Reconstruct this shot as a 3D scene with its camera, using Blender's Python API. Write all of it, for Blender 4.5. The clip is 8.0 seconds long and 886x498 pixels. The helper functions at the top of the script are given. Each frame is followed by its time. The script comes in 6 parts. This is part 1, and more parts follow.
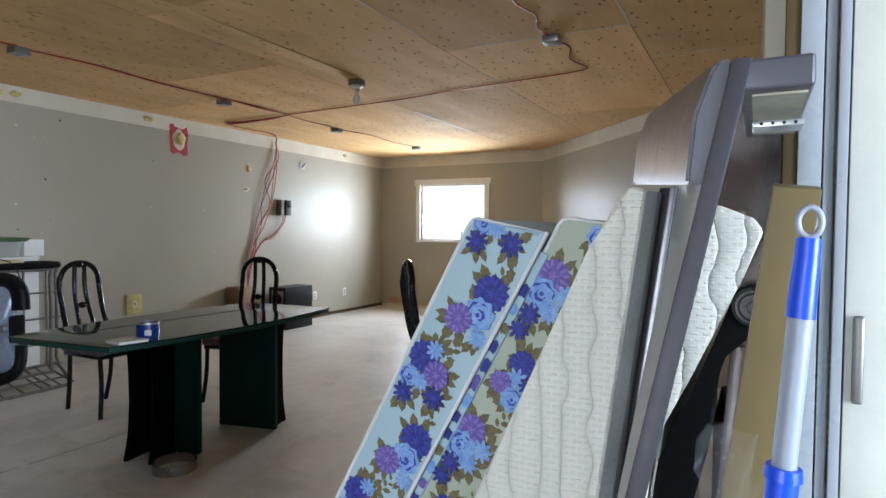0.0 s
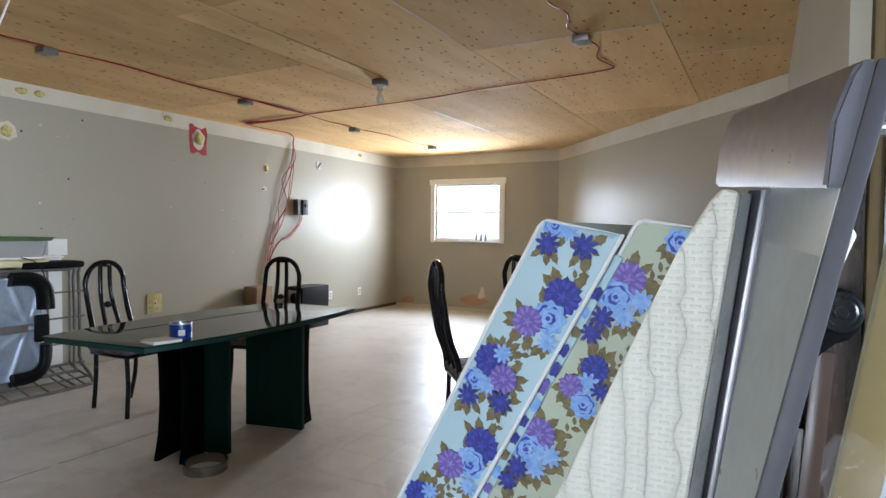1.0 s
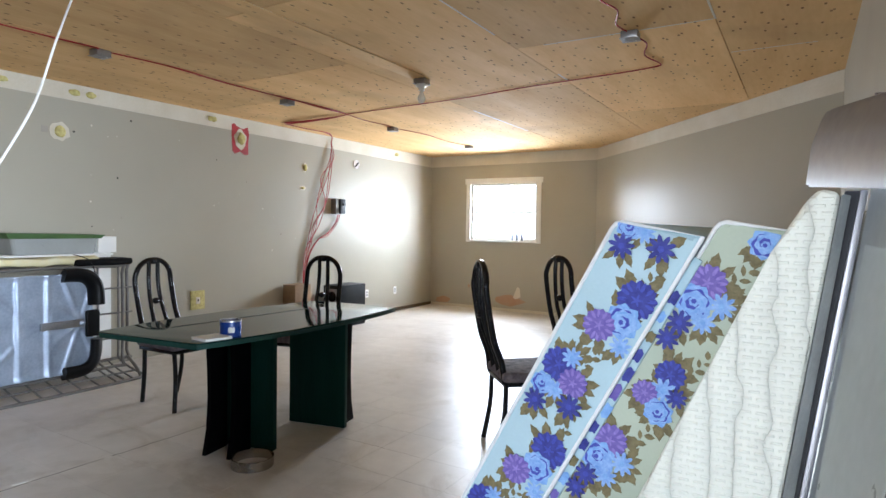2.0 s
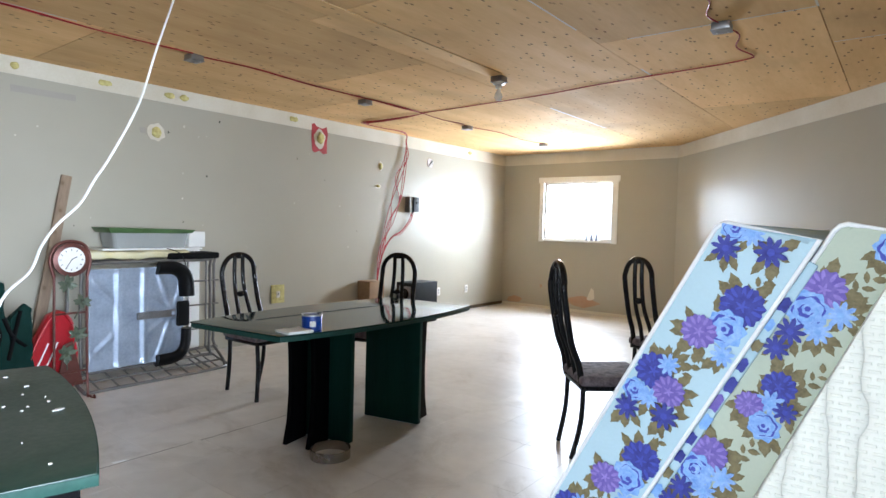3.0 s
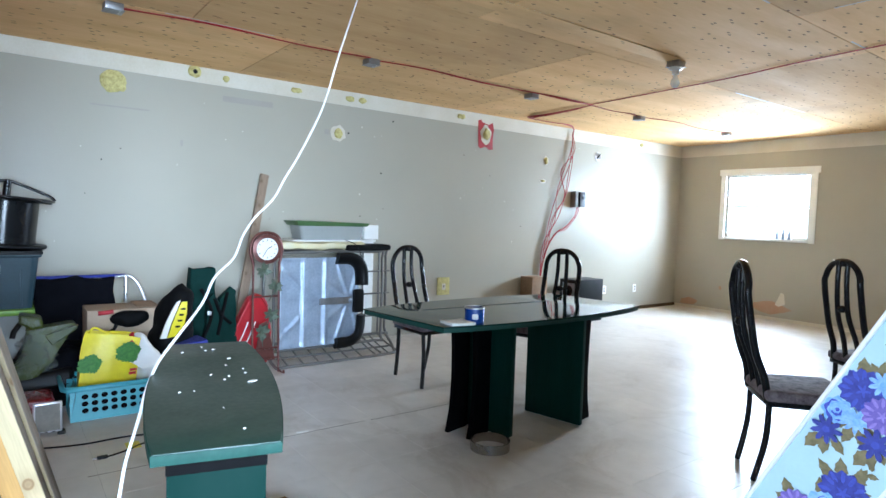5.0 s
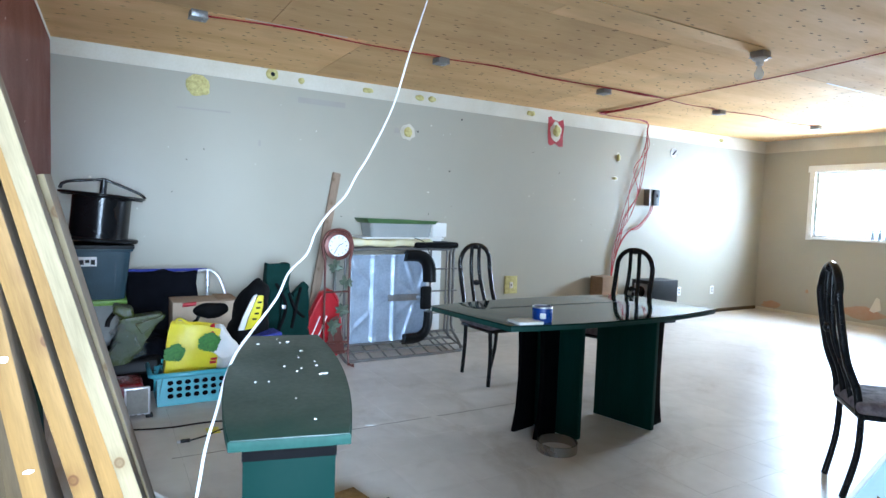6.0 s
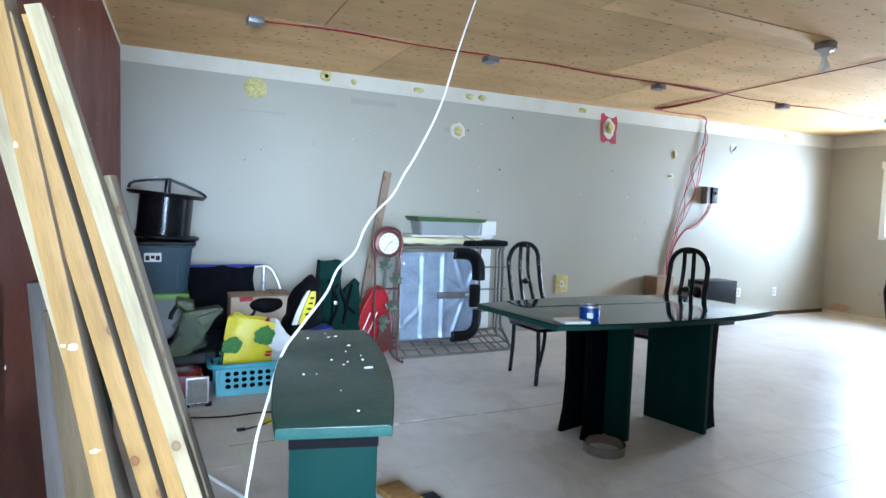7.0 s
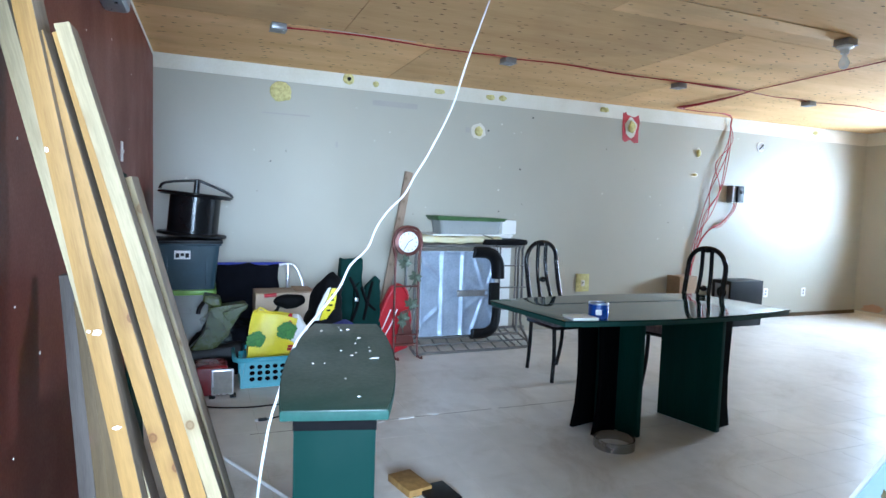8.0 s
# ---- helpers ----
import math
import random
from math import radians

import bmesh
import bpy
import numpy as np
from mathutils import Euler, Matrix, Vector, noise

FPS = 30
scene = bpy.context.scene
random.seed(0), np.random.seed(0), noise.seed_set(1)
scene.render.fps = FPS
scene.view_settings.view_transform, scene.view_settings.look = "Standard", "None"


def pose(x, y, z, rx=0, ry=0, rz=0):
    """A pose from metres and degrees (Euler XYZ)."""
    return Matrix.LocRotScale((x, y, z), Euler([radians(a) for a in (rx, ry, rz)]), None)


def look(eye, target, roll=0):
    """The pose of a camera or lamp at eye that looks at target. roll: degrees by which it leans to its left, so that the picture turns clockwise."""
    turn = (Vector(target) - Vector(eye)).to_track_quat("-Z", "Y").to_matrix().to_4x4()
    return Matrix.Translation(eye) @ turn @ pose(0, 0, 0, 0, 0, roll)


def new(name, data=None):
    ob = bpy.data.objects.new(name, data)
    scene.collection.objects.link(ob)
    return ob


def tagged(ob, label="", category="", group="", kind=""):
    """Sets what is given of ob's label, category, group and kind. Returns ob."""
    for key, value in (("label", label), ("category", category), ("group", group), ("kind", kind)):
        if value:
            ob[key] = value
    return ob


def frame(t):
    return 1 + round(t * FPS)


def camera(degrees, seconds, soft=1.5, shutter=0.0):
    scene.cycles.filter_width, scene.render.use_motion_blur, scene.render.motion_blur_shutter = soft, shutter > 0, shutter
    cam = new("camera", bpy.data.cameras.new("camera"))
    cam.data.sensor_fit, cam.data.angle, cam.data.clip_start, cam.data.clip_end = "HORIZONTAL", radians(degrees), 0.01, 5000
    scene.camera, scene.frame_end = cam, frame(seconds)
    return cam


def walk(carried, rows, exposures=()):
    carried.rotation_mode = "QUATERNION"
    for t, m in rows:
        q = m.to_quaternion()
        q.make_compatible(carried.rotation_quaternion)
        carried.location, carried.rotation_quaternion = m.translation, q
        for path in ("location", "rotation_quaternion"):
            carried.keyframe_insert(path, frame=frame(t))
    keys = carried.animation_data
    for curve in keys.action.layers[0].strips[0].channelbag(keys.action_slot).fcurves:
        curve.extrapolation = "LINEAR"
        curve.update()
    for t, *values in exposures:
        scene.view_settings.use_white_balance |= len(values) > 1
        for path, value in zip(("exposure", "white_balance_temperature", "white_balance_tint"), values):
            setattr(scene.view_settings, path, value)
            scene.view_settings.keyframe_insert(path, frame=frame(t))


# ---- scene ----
cam = camera(73.3, 8.0)
PATH = [
    (0, (5.673, 1.452, 1.309), (4.744, 3.222, 1.243), 0.5),
    (0.5, (5.604, 1.424, 1.312), (4.668, 3.189, 1.245), 0.6),
    (1, (5.546, 1.403, 1.313), (4.598, 3.163, 1.245), 0.6),
    (2.5, (5.438, 1.371, 1.315), (4.318, 3.026, 1.24), 1.2),
    (3, (5.42, 1.367, 1.314), (4.193, 2.945, 1.233), 1.5),
    (3.5, (5.416, 1.374, 1.314), (4.081, 2.86, 1.224), 1.6),
    (4, (5.413, 1.378, 1.312), (3.979, 2.769, 1.215), 1.8),
    (4.5, (5.409, 1.383, 1.31), (3.883, 2.672, 1.206), 1.8),
    (6, (5.407, 1.386, 1.308), (3.677, 2.383, 1.182), 2.0),
    (6.5, (5.418, 1.391, 1.308), (3.643, 2.303, 1.177), 2.0),
    (7, (5.445, 1.402, 1.31), (3.635, 2.242, 1.172), 2.0),
    (7.5, (5.501, 1.425, 1.309), (3.666, 2.207, 1.169), 1.9),
    (8, (5.571, 1.453, 1.309), (3.721, 2.2, 1.167), 1.9),
]
EXPOSURES = [(0.0, 0.08, 6050, 13), (1.0, 0.36, 6050, 13), (2.5, 0.76, 6000, 13), (3.5, 0.88, 5850, 11), (4.5, 0.98, 5450, 8), (6.0, 1.04, 5160, 7), (8.0, 1.03, 5010, 7)]
walk(cam, [(t, look(eye, target, roll)) for t, eye, target, roll in PATH], EXPOSURES)

# ---- world and light ----
world = bpy.data.worlds.new("sky")
scene.world = world
world.use_nodes = True
sky = world.node_tree.nodes.new("ShaderNodeTexSky")
sky.sky_type, sky.sun_disc, sky.sun_elevation, sky.sun_rotation = "NISHITA", False, radians(50), radians(20)
world.node_tree.nodes["Background"].inputs[1].default_value = 0.12
world.node_tree.links.new(sky.outputs[0], world.node_tree.nodes["Background"].inputs[0])
sun = new("sun", bpy.data.lights.new("sun", "SUN"))
sun.data.energy, sun.data.angle, sun.data.color = 1.0, radians(12), (1, 0.96, 0.9)
sun.matrix_world = look((-3, 20, 25), (3, 5, 0))


def daylight(name, m, w, h, watts, colour, spread=180):
    lamp = new(name, bpy.data.lights.new(name, "AREA"))
    lamp.data.shape, lamp.data.size, lamp.data.size_y, lamp.data.energy, lamp.data.color = "RECTANGLE", w, h, watts, colour
    lamp.data.spread = radians(spread)
    lamp.matrix_world = m


daylight("window_daylight", look((1.34, 10.16, 1.58), (1.34, 7.0, 1.45)), 1.14, 0.88, 140, (0.82, 0.92, 1), 150)
daylight("door_daylight", look((11.0, 0.55, 1.6), (1.0, 3.0, 1.3)), 3.0, 2.6, 1080, (0.82, 0.92, 1))
# Added fill from behind the camera, to brighten the south-facing mattress ends.
daylight("entry_daylight", look((4.95, -1.9, 1.15), (4.9, 3.0, 1.0)), 1.25, 1.9, 95, (0.88, 0.95, 1))

# ---- materials ----


def material(name, colour, rough=0.5, metal=0.0, second=None, scale=6.0, fine=60.0, mix=0.35, bump=0.15, coat=0.0, stretch=(1, 1, 1), alpha=1.0, rvar=0.12, spec=0.4):
    """Two scales of noise between two colours, with roughness and relief that follow them."""
    m = bpy.data.materials.new(name)
    m.use_nodes = True
    n, l = m.node_tree.nodes, m.node_tree.links
    b = n["Principled BSDF"]
    co = n.new("ShaderNodeTexCoord")
    mp = n.new("ShaderNodeMapping")
    mp.inputs["Scale"].default_value = stretch
    l.new(co.outputs["Object"], mp.inputs[0])
    big, small = n.new("ShaderNodeTexNoise"), n.new("ShaderNodeTexNoise")
    big.inputs["Scale"].default_value, big.inputs["Detail"].default_value = scale, 5
    small.inputs["Scale"].default_value, small.inputs["Detail"].default_value = fine, 4
    for t in (big, small):
        l.new(mp.outputs[0], t.inputs["Vector"])
    add = n.new("ShaderNodeMath")
    add.operation = "MULTIPLY_ADD"
    l.new(small.outputs["Fac"], add.inputs[0])
    add.inputs[1].default_value = 0.45
    l.new(big.outputs["Fac"], add.inputs[2])
    ramp = n.new("ShaderNodeMapRange")
    ramp.inputs[1].default_value, ramp.inputs[2].default_value = 0.45, 1.0
    ramp.inputs[3].default_value, ramp.inputs[4].default_value = 0.0, 1.0
    l.new(add.outputs[0], ramp.inputs[0])
    mixn = n.new("ShaderNodeMix")
    mixn.data_type = "RGBA"
    second = second or tuple(c * (1 - mix) for c in colour)
    mixn.inputs["A"].default_value, mixn.inputs["B"].default_value = (*colour, 1), (*second, 1)
    l.new(ramp.outputs[0], mixn.inputs["Factor"])
    l.new(mixn.outputs["Result"], b.inputs["Base Color"])
    rr = n.new("ShaderNodeMapRange")
    rr.inputs[3].default_value, rr.inputs[4].default_value = max(rough - rvar, 0.02), min(rough + rvar, 1)
    l.new(add.outputs[0], rr.inputs[0])
    rr.inputs[1].default_value, rr.inputs[2].default_value = 0.4, 1.05
    l.new(rr.outputs[0], b.inputs["Roughness"])
    b.inputs["Metallic"].default_value = metal
    b.inputs["Specular IOR Level"].default_value = spec
    b.inputs["Coat Weight"].default_value = coat
    b.inputs["Coat Roughness"].default_value = 0.08
    b.inputs["Alpha"].default_value = alpha
    bp = n.new("ShaderNodeBump")
    bp.inputs["Strength"].default_value, bp.inputs["Distance"].default_value = bump, 0.01
    l.new(add.outputs[0], bp.inputs["Height"])
    l.new(bp.outputs[0], b.inputs["Normal"])
    return m


def clear(name, colour=(1, 1, 1), rough=0.02, alpha=0.25):
    m = bpy.data.materials.new(name)
    m.use_nodes = True
    b = m.node_tree.nodes["Principled BSDF"]
    b.inputs["Base Color"].default_value = (*colour, 1)
    b.inputs["Roughness"].default_value, b.inputs["Alpha"].default_value = rough, alpha
    return m


def plywood(name):
    """Fir plywood: stretched grain, dark knots and patches, each sheet of its own tone."""
    m = material(name, (0.76, 0.50, 0.24), 0.85, 0, (0.63, 0.385, 0.17), 1.5, 13, bump=0.04, stretch=(3.2, 0.5, 1), spec=0.10)
    n, l = m.node_tree.nodes, m.node_tree.links
    b = n["Principled BSDF"]
    base = b.inputs["Base Color"].links[0].from_socket
    co = n.new("ShaderNodeTexCoord")
    vor = n.new("ShaderNodeTexVoronoi")
    vor.voronoi_dimensions = "2D"
    vor.inputs["Scale"].default_value = 7.6
    mp = n.new("ShaderNodeMapping")
    mp.inputs["Scale"].default_value = (1.35, 0.62, 1)
    l.new(co.outputs["Object"], mp.inputs[0])
    l.new(mp.outputs[0], vor.inputs["Vector"])
    k = n.new("ShaderNodeMapRange")
    k.inputs[1].default_value, k.inputs[2].default_value, k.inputs[3].default_value, k.inputs[4].default_value = 0.045, 0.095, 0.9, 0.0
    l.new(vor.outputs["Distance"], k.inputs[0])
    mask = n.new("ShaderNodeTexNoise")
    mask.inputs["Scale"].default_value = 0.9
    l.new(co.outputs["Object"], mask.inputs["Vector"])
    mk = n.new("ShaderNodeMapRange")
    mk.inputs[1].default_value, mk.inputs[2].default_value = 0.32, 0.52
    l.new(mask.outputs["Fac"], mk.inputs[0])
    mul = n.new("ShaderNodeMath")
    mul.operation = "MULTIPLY"
    l.new(k.outputs[0], mul.inputs[0])
    l.new(mk.outputs[0], mul.inputs[1])
    mx = n.new("ShaderNodeMix")
    mx.data_type = "RGBA"
    l.new(mul.outputs[0], mx.inputs["Factor"])
    l.new(base, mx.inputs["A"])
    mx.inputs["B"].default_value = (0.13, 0.06, 0.025, 1)
    wet = n.new("ShaderNodeTexNoise")
    wet.inputs["Scale"].default_value, wet.inputs["Detail"].default_value, wet.inputs["Distortion"].default_value = 0.75, 6, 0.6
    l.new(co.outputs["Object"], wet.inputs["Vector"])
    wk = n.new("ShaderNodeMapRange")
    wk.inputs[1].default_value, wk.inputs[2].default_value, wk.inputs[4].default_value = 0.55, 0.75, 0.5
    l.new(wet.outputs["Fac"], wk.inputs[0])
    wm = n.new("ShaderNodeMix")
    wm.data_type = "RGBA"
    l.new(wk.outputs[0], wm.inputs["Factor"])
    l.new(mx.outputs["Result"], wm.inputs["A"])
    wm.inputs["B"].default_value = (0.34, 0.22, 0.11, 1)
    mx = wm
    geo = n.new("ShaderNodeNewGeometry")
    tone = n.new("ShaderNodeMapRange")
    tone.inputs[3].default_value, tone.inputs[4].default_value = 0.88, 1.14
    l.new(geo.outputs["Random Per Island"], tone.inputs[0])
    hsv = n.new("ShaderNodeHueSaturation")
    l.new(tone.outputs[0], hsv.inputs["Value"])
    l.new(mx.outputs["Result"], hsv.inputs["Color"])
    l.new(hsv.outputs[0], b.inputs["Base Color"])
    return m


def knotty(name, colour, dark):
    """Sawn softwood with long grain along z and scattered knots."""
    m = material(name, colour, 0.6, 0, tuple(0.55 * c for c in colour), 3.5, 34, bump=0.12, stretch=(9, 9, 0.7), spec=0.2)
    n, l = m.node_tree.nodes, m.node_tree.links
    b = n["Principled BSDF"]
    base = b.inputs["Base Color"].links[0].from_socket
    co = n.new("ShaderNodeTexCoord")
    sep, comb, ident = n.new("ShaderNodeSeparateXYZ"), n.new("ShaderNodeCombineXYZ"), n.new("ShaderNodeObjectInfo")
    l.new(co.outputs["Object"], sep.inputs[0])
    across, along = n.new("ShaderNodeMath"), n.new("ShaderNodeMath")
    l.new(sep.outputs["X"], across.inputs[0])
    l.new(sep.outputs["Y"], across.inputs[1])
    shift = n.new("ShaderNodeMath")
    shift.operation = "MULTIPLY_ADD"
    l.new(ident.outputs["Random"], shift.inputs[0])
    shift.inputs[1].default_value = 9.0
    l.new(across.outputs[0], shift.inputs[2])
    along.operation = "MULTIPLY"
    l.new(sep.outputs["Z"], along.inputs[0])
    along.inputs[1].default_value = 0.8
    l.new(shift.outputs[0], comb.inputs[0])
    l.new(along.outputs[0], comb.inputs[1])
    vor = n.new("ShaderNodeTexVoronoi")
    vor.voronoi_dimensions = "2D"
    vor.inputs["Scale"].default_value = 9.0
    k = n.new("ShaderNodeValToRGB")
    stops = k.color_ramp.elements
    stops[0].position, stops[0].color = 0.0, (0.8, 0.8, 0.8, 1)
    stops[1].position, stops[1].color = 0.32, (0, 0, 0, 1)
    for at_, v in ((0.045, 0.7), (0.07, 0.95), (0.085, 0.9), (0.11, 0.3)):
        stops.new(at_).color = (v, v, v, 1)
    mx = n.new("ShaderNodeMix")
    mx.data_type = "RGBA"
    l.new(comb.outputs[0], vor.inputs["Vector"])
    l.new(vor.outputs["Distance"], k.inputs[0])
    pick, keep = n.new("ShaderNodeMath"), n.new("ShaderNodeMath")
    pick.operation, keep.operation = "GREATER_THAN", "MULTIPLY"
    chance = n.new("ShaderNodeSeparateColor")
    l.new(vor.outputs["Color"], chance.inputs[0])
    l.new(chance.outputs[0], pick.inputs[0])
    pick.inputs[1].default_value = 0.55
    l.new(k.outputs[0], keep.inputs[0])
    l.new(pick.outputs[0], keep.inputs[1])
    l.new(keep.outputs[0], mx.inputs["Factor"])
    l.new(base, mx.inputs["A"])
    mx.inputs["B"].default_value = (*dark, 1)
    l.new(mx.outputs["Result"], b.inputs["Base Color"])
    return m


def quilted(name, colour):
    """Woven ticking with wavy quilting lines and a fine diamond weave."""
    m = material(name, colour, 0.6, 0, tuple(0.93 * c for c in colour), 5, 90, bump=0.1)
    n, l = m.node_tree.nodes, m.node_tree.links
    b = n["Principled BSDF"]
    co = n.new("ShaderNodeTexCoord")
    wave = n.new("ShaderNodeTexWave")
    wave.bands_direction = "X"
    wave.inputs["Scale"].default_value, wave.inputs["Distortion"].default_value, wave.inputs["Detail"].default_value, wave.inputs["Detail Scale"].default_value = 6.6, 2.6, 0.5, 2.6
    l.new(co.outputs["Object"], wave.inputs["Vector"])
    pw = n.new("ShaderNodeMath")
    pw.operation = "POWER"
    pw.inputs[1].default_value = 0.16
    l.new(wave.outputs["Fac"], pw.inputs[0])
    br = n.new("ShaderNodeTexBrick")
    br.inputs["Scale"].default_value = 22
    br.inputs["Mortar Size"].default_value = 0.108
    br.inputs["Mortar Smooth"].default_value = 0.4
    mp = n.new("ShaderNodeMapping")
    mp.inputs["Rotation"].default_value = (radians(90), radians(12), 0)
    l.new(co.outputs["Object"], mp.inputs[0])
    l.new(mp.outputs[0], br.inputs["Vector"])
    add = n.new("ShaderNodeMath")
    add.operation = "MULTIPLY_ADD"
    add.inputs[1].default_value = -0.30
    l.new(br.outputs["Fac"], add.inputs[0])
    l.new(pw.outputs[0], add.inputs[2])
    # Relief also drives colour: shade in the seams, glints on the weave dashes.
    tone = n.new("ShaderNodeMapRange")
    tone.inputs[1].default_value, tone.inputs[2].default_value, tone.inputs[3].default_value, tone.inputs[4].default_value = 0.30, 1.0, 0.89, 1.06
    l.new(add.outputs[0], tone.inputs[0])
    hsv = n.new("ShaderNodeHueSaturation")
    l.new(tone.outputs[0], hsv.inputs["Value"])
    l.new(b.inputs["Base Color"].links[0].from_socket, hsv.inputs["Color"])
    l.new(hsv.outputs[0], b.inputs["Base Color"])
    bp = n.new("ShaderNodeBump")
    bp.inputs["Strength"].default_value, bp.inputs["Distance"].default_value = 0.7, 0.007
    l.new(add.outputs[0], bp.inputs["Height"])
    l.new(bp.outputs[0], b.inputs["Normal"])
    return m


WALL = material("taupe_paint", (0.405, 0.38, 0.315), 0.33, 0, (0.375, 0.35, 0.285), 1.2, 160, bump=0.05, rvar=0.04, spec=0.13)
BARE = material("bare_drywall", (0.66, 0.62, 0.53), 0.7, 0, (0.56, 0.51, 0.40), 3, 60, bump=0.08)
MAROON = material("maroon_paint", (0.155, 0.036, 0.023), 0.45, 0, (0.105, 0.027, 0.017), 2, 90, bump=0.06, spec=0.2)
FLOOR = material("worn_vinyl_floor", (0.67, 0.635, 0.59), 0.40, 0, (0.50, 0.465, 0.425), 1.1, 9, bump=0.008, rvar=0.08, spec=0.62)
fn, fl = FLOOR.node_tree.nodes, FLOOR.node_tree.links
where = fn.new("ShaderNodeNewGeometry")
for node in list(fn):
    if node.type == "MAPPING":
        fl.new(where.outputs["Position"], node.inputs[0])
fbase = fn["Principled BSDF"].inputs["Base Color"].links[0].from_socket
dirt = fn.new("ShaderNodeTexNoise")
dirt.inputs["Scale"].default_value, dirt.inputs["Detail"].default_value, dirt.inputs["Roughness"].default_value, dirt.inputs["Distortion"].default_value = 1.7, 9, 0.68, 0.8
fl.new(where.outputs["Position"], dirt.inputs["Vector"])
dk = fn.new("ShaderNodeMapRange")
dk.inputs[1].default_value, dk.inputs[2].default_value, dk.inputs[4].default_value = 0.52, 0.74, 0.6
fl.new(dirt.outputs["Fac"], dk.inputs[0])
dm = fn.new("ShaderNodeMix")
dm.data_type = "RGBA"
fl.new(dk.outputs[0], dm.inputs["Factor"])
fl.new(fbase, dm.inputs["A"])
dm.inputs["B"].default_value = (0.30, 0.245, 0.18, 1)
each = fn.new("ShaderNodeObjectInfo")
ev = fn.new("ShaderNodeMapRange")
ev.inputs[3].default_value, ev.inputs[4].default_value = 0.95, 1.03
fl.new(each.outputs["Random"], ev.inputs[0])
eh = fn.new("ShaderNodeHueSaturation")
fl.new(ev.outputs[0], eh.inputs["Value"])
fl.new(dm.outputs["Result"], eh.inputs["Color"])
fl.new(eh.outputs[0], fn["Principled BSDF"].inputs["Base Color"])
GROUT = material("dirty_joint", (0.36, 0.32, 0.27), 0.6, 0, None, 4, 40)
FLOOR_TILE = FLOOR
PLY = plywood("fir_plywood")
WHITE = material("white_paint", (0.78, 0.78, 0.76), 0.4, 0, (0.72, 0.71, 0.68), 4, 80, bump=0.05)
# White held down to grey against the strong door lamp.
DOORWHITE = material("greyed_white_door", (0.43, 0.43, 0.385), 0.5, 0, (0.50, 0.49, 0.43), 9, 60, bump=0.06)
# White vinyl toned to grey: the jamb's shade is put into its colour.
VINYL = material("shaded_white_vinyl", (0.27, 0.29, 0.315), 0.3, 0, (0.24, 0.258, 0.28), 3, 50, bump=0.03)
GREEN = material("green_stained_wood", (0.006, 0.040, 0.030), 0.55, 0, (0.004, 0.027, 0.020), 5, 50, bump=0.04, stretch=(2, 2, 0.2), spec=0.1)
GREENTOP = material("green_table_top", (0.022, 0.060, 0.048), 0.38, 0, (0.017, 0.048, 0.038), 3, 60, bump=0.02, spec=0.35)
GREENEDGE = material("green_edge_band", (0.022, 0.070, 0.056), 0.5, 0, None, 6, 60, spec=0.15)
DARKEDGE = material("dark_green_edge", (0.011, 0.052, 0.042), 0.4, 0, None, 6, 60, spec=0.3)
GLASSTOP = material("smoked_glass_top", (0.012, 0.03, 0.026), 0.05, 0, (0.010, 0.026, 0.022), 3, 40, bump=0.0, rvar=0.02)
BLACK = material("black_gloss_metal", (0.008, 0.008, 0.009), 0.18, 0, None, 8, 80, bump=0.01, coat=0.0, rvar=0.05, spec=0.25)
MATTBLACK = material("black_plastic", (0.004, 0.004, 0.0045), 0.45, 0, None, 8, 80, bump=0.05, spec=0.18)
BLACKLAM = material("black_laminate", (0.002, 0.002, 0.0025), 0.6, 0, None, 8, 80, bump=0.02, spec=0.03)
SEATCLOTH = material("mottled_seat_cloth", (0.20, 0.17, 0.18), 0.85, 0, (0.06, 0.045, 0.055), 26, 120)
STEEL = material("brushed_steel", (0.62, 0.62, 0.63), 0.32, 0.85, (0.52, 0.52, 0.54), 3, 60, bump=0.03)
RINGSTEEL = material("polished_steel", (0.40, 0.385, 0.36), 0.22, 1.0, None, 3, 60, bump=0.02, mix=0.1)
HOODSTEEL = material("hood_steel", (0.25, 0.245, 0.255), 0.36, 0.75, (0.21, 0.205, 0.215), 2, 40, bump=0.02)
HOODGREY = material("hood_grey_panel", (0.50, 0.54, 0.54), 0.35, 0.0, None, 3, 40, bump=0.02, mix=0.12)
HOODDARK = material("hood_dark_edge", (0.030, 0.028, 0.036), 0.5, 0.0, None, 3, 40, bump=0.02)
GALV = material("galvanised_steel", (0.40, 0.47, 0.58), 0.4, 0.4, (0.24, 0.29, 0.37), 7, 50, bump=0.1)
GREYPIPE = material("grey_bed_tube", (0.22, 0.21, 0.20), 0.45, 0.5, None, 8, 60)
PINE = knotty("yellow_pine", (0.285, 0.16, 0.046), (0.10, 0.040, 0.012))
PALEPINE = knotty("pale_spruce", (0.32, 0.25, 0.14), (0.13, 0.075, 0.03))
GREYWOOD = knotty("weathered_wood", (0.085, 0.068, 0.056), (0.05, 0.035, 0.025))
BROWNWOOD = knotty("brown_wood", (0.095, 0.062, 0.026), (0.09, 0.05, 0.03))
BOARD = material("tan_board", (0.125, 0.09, 0.038), 0.6, 0, (0.105, 0.076, 0.032), 5, 60, bump=0.08, spec=0.2)
DARKBROWN = material("dark_brown_varnish", (0.045, 0.028, 0.022), 0.25, 0, (0.03, 0.018, 0.014), 3, 50, bump=0.03, stretch=(4, 4, 0.5))
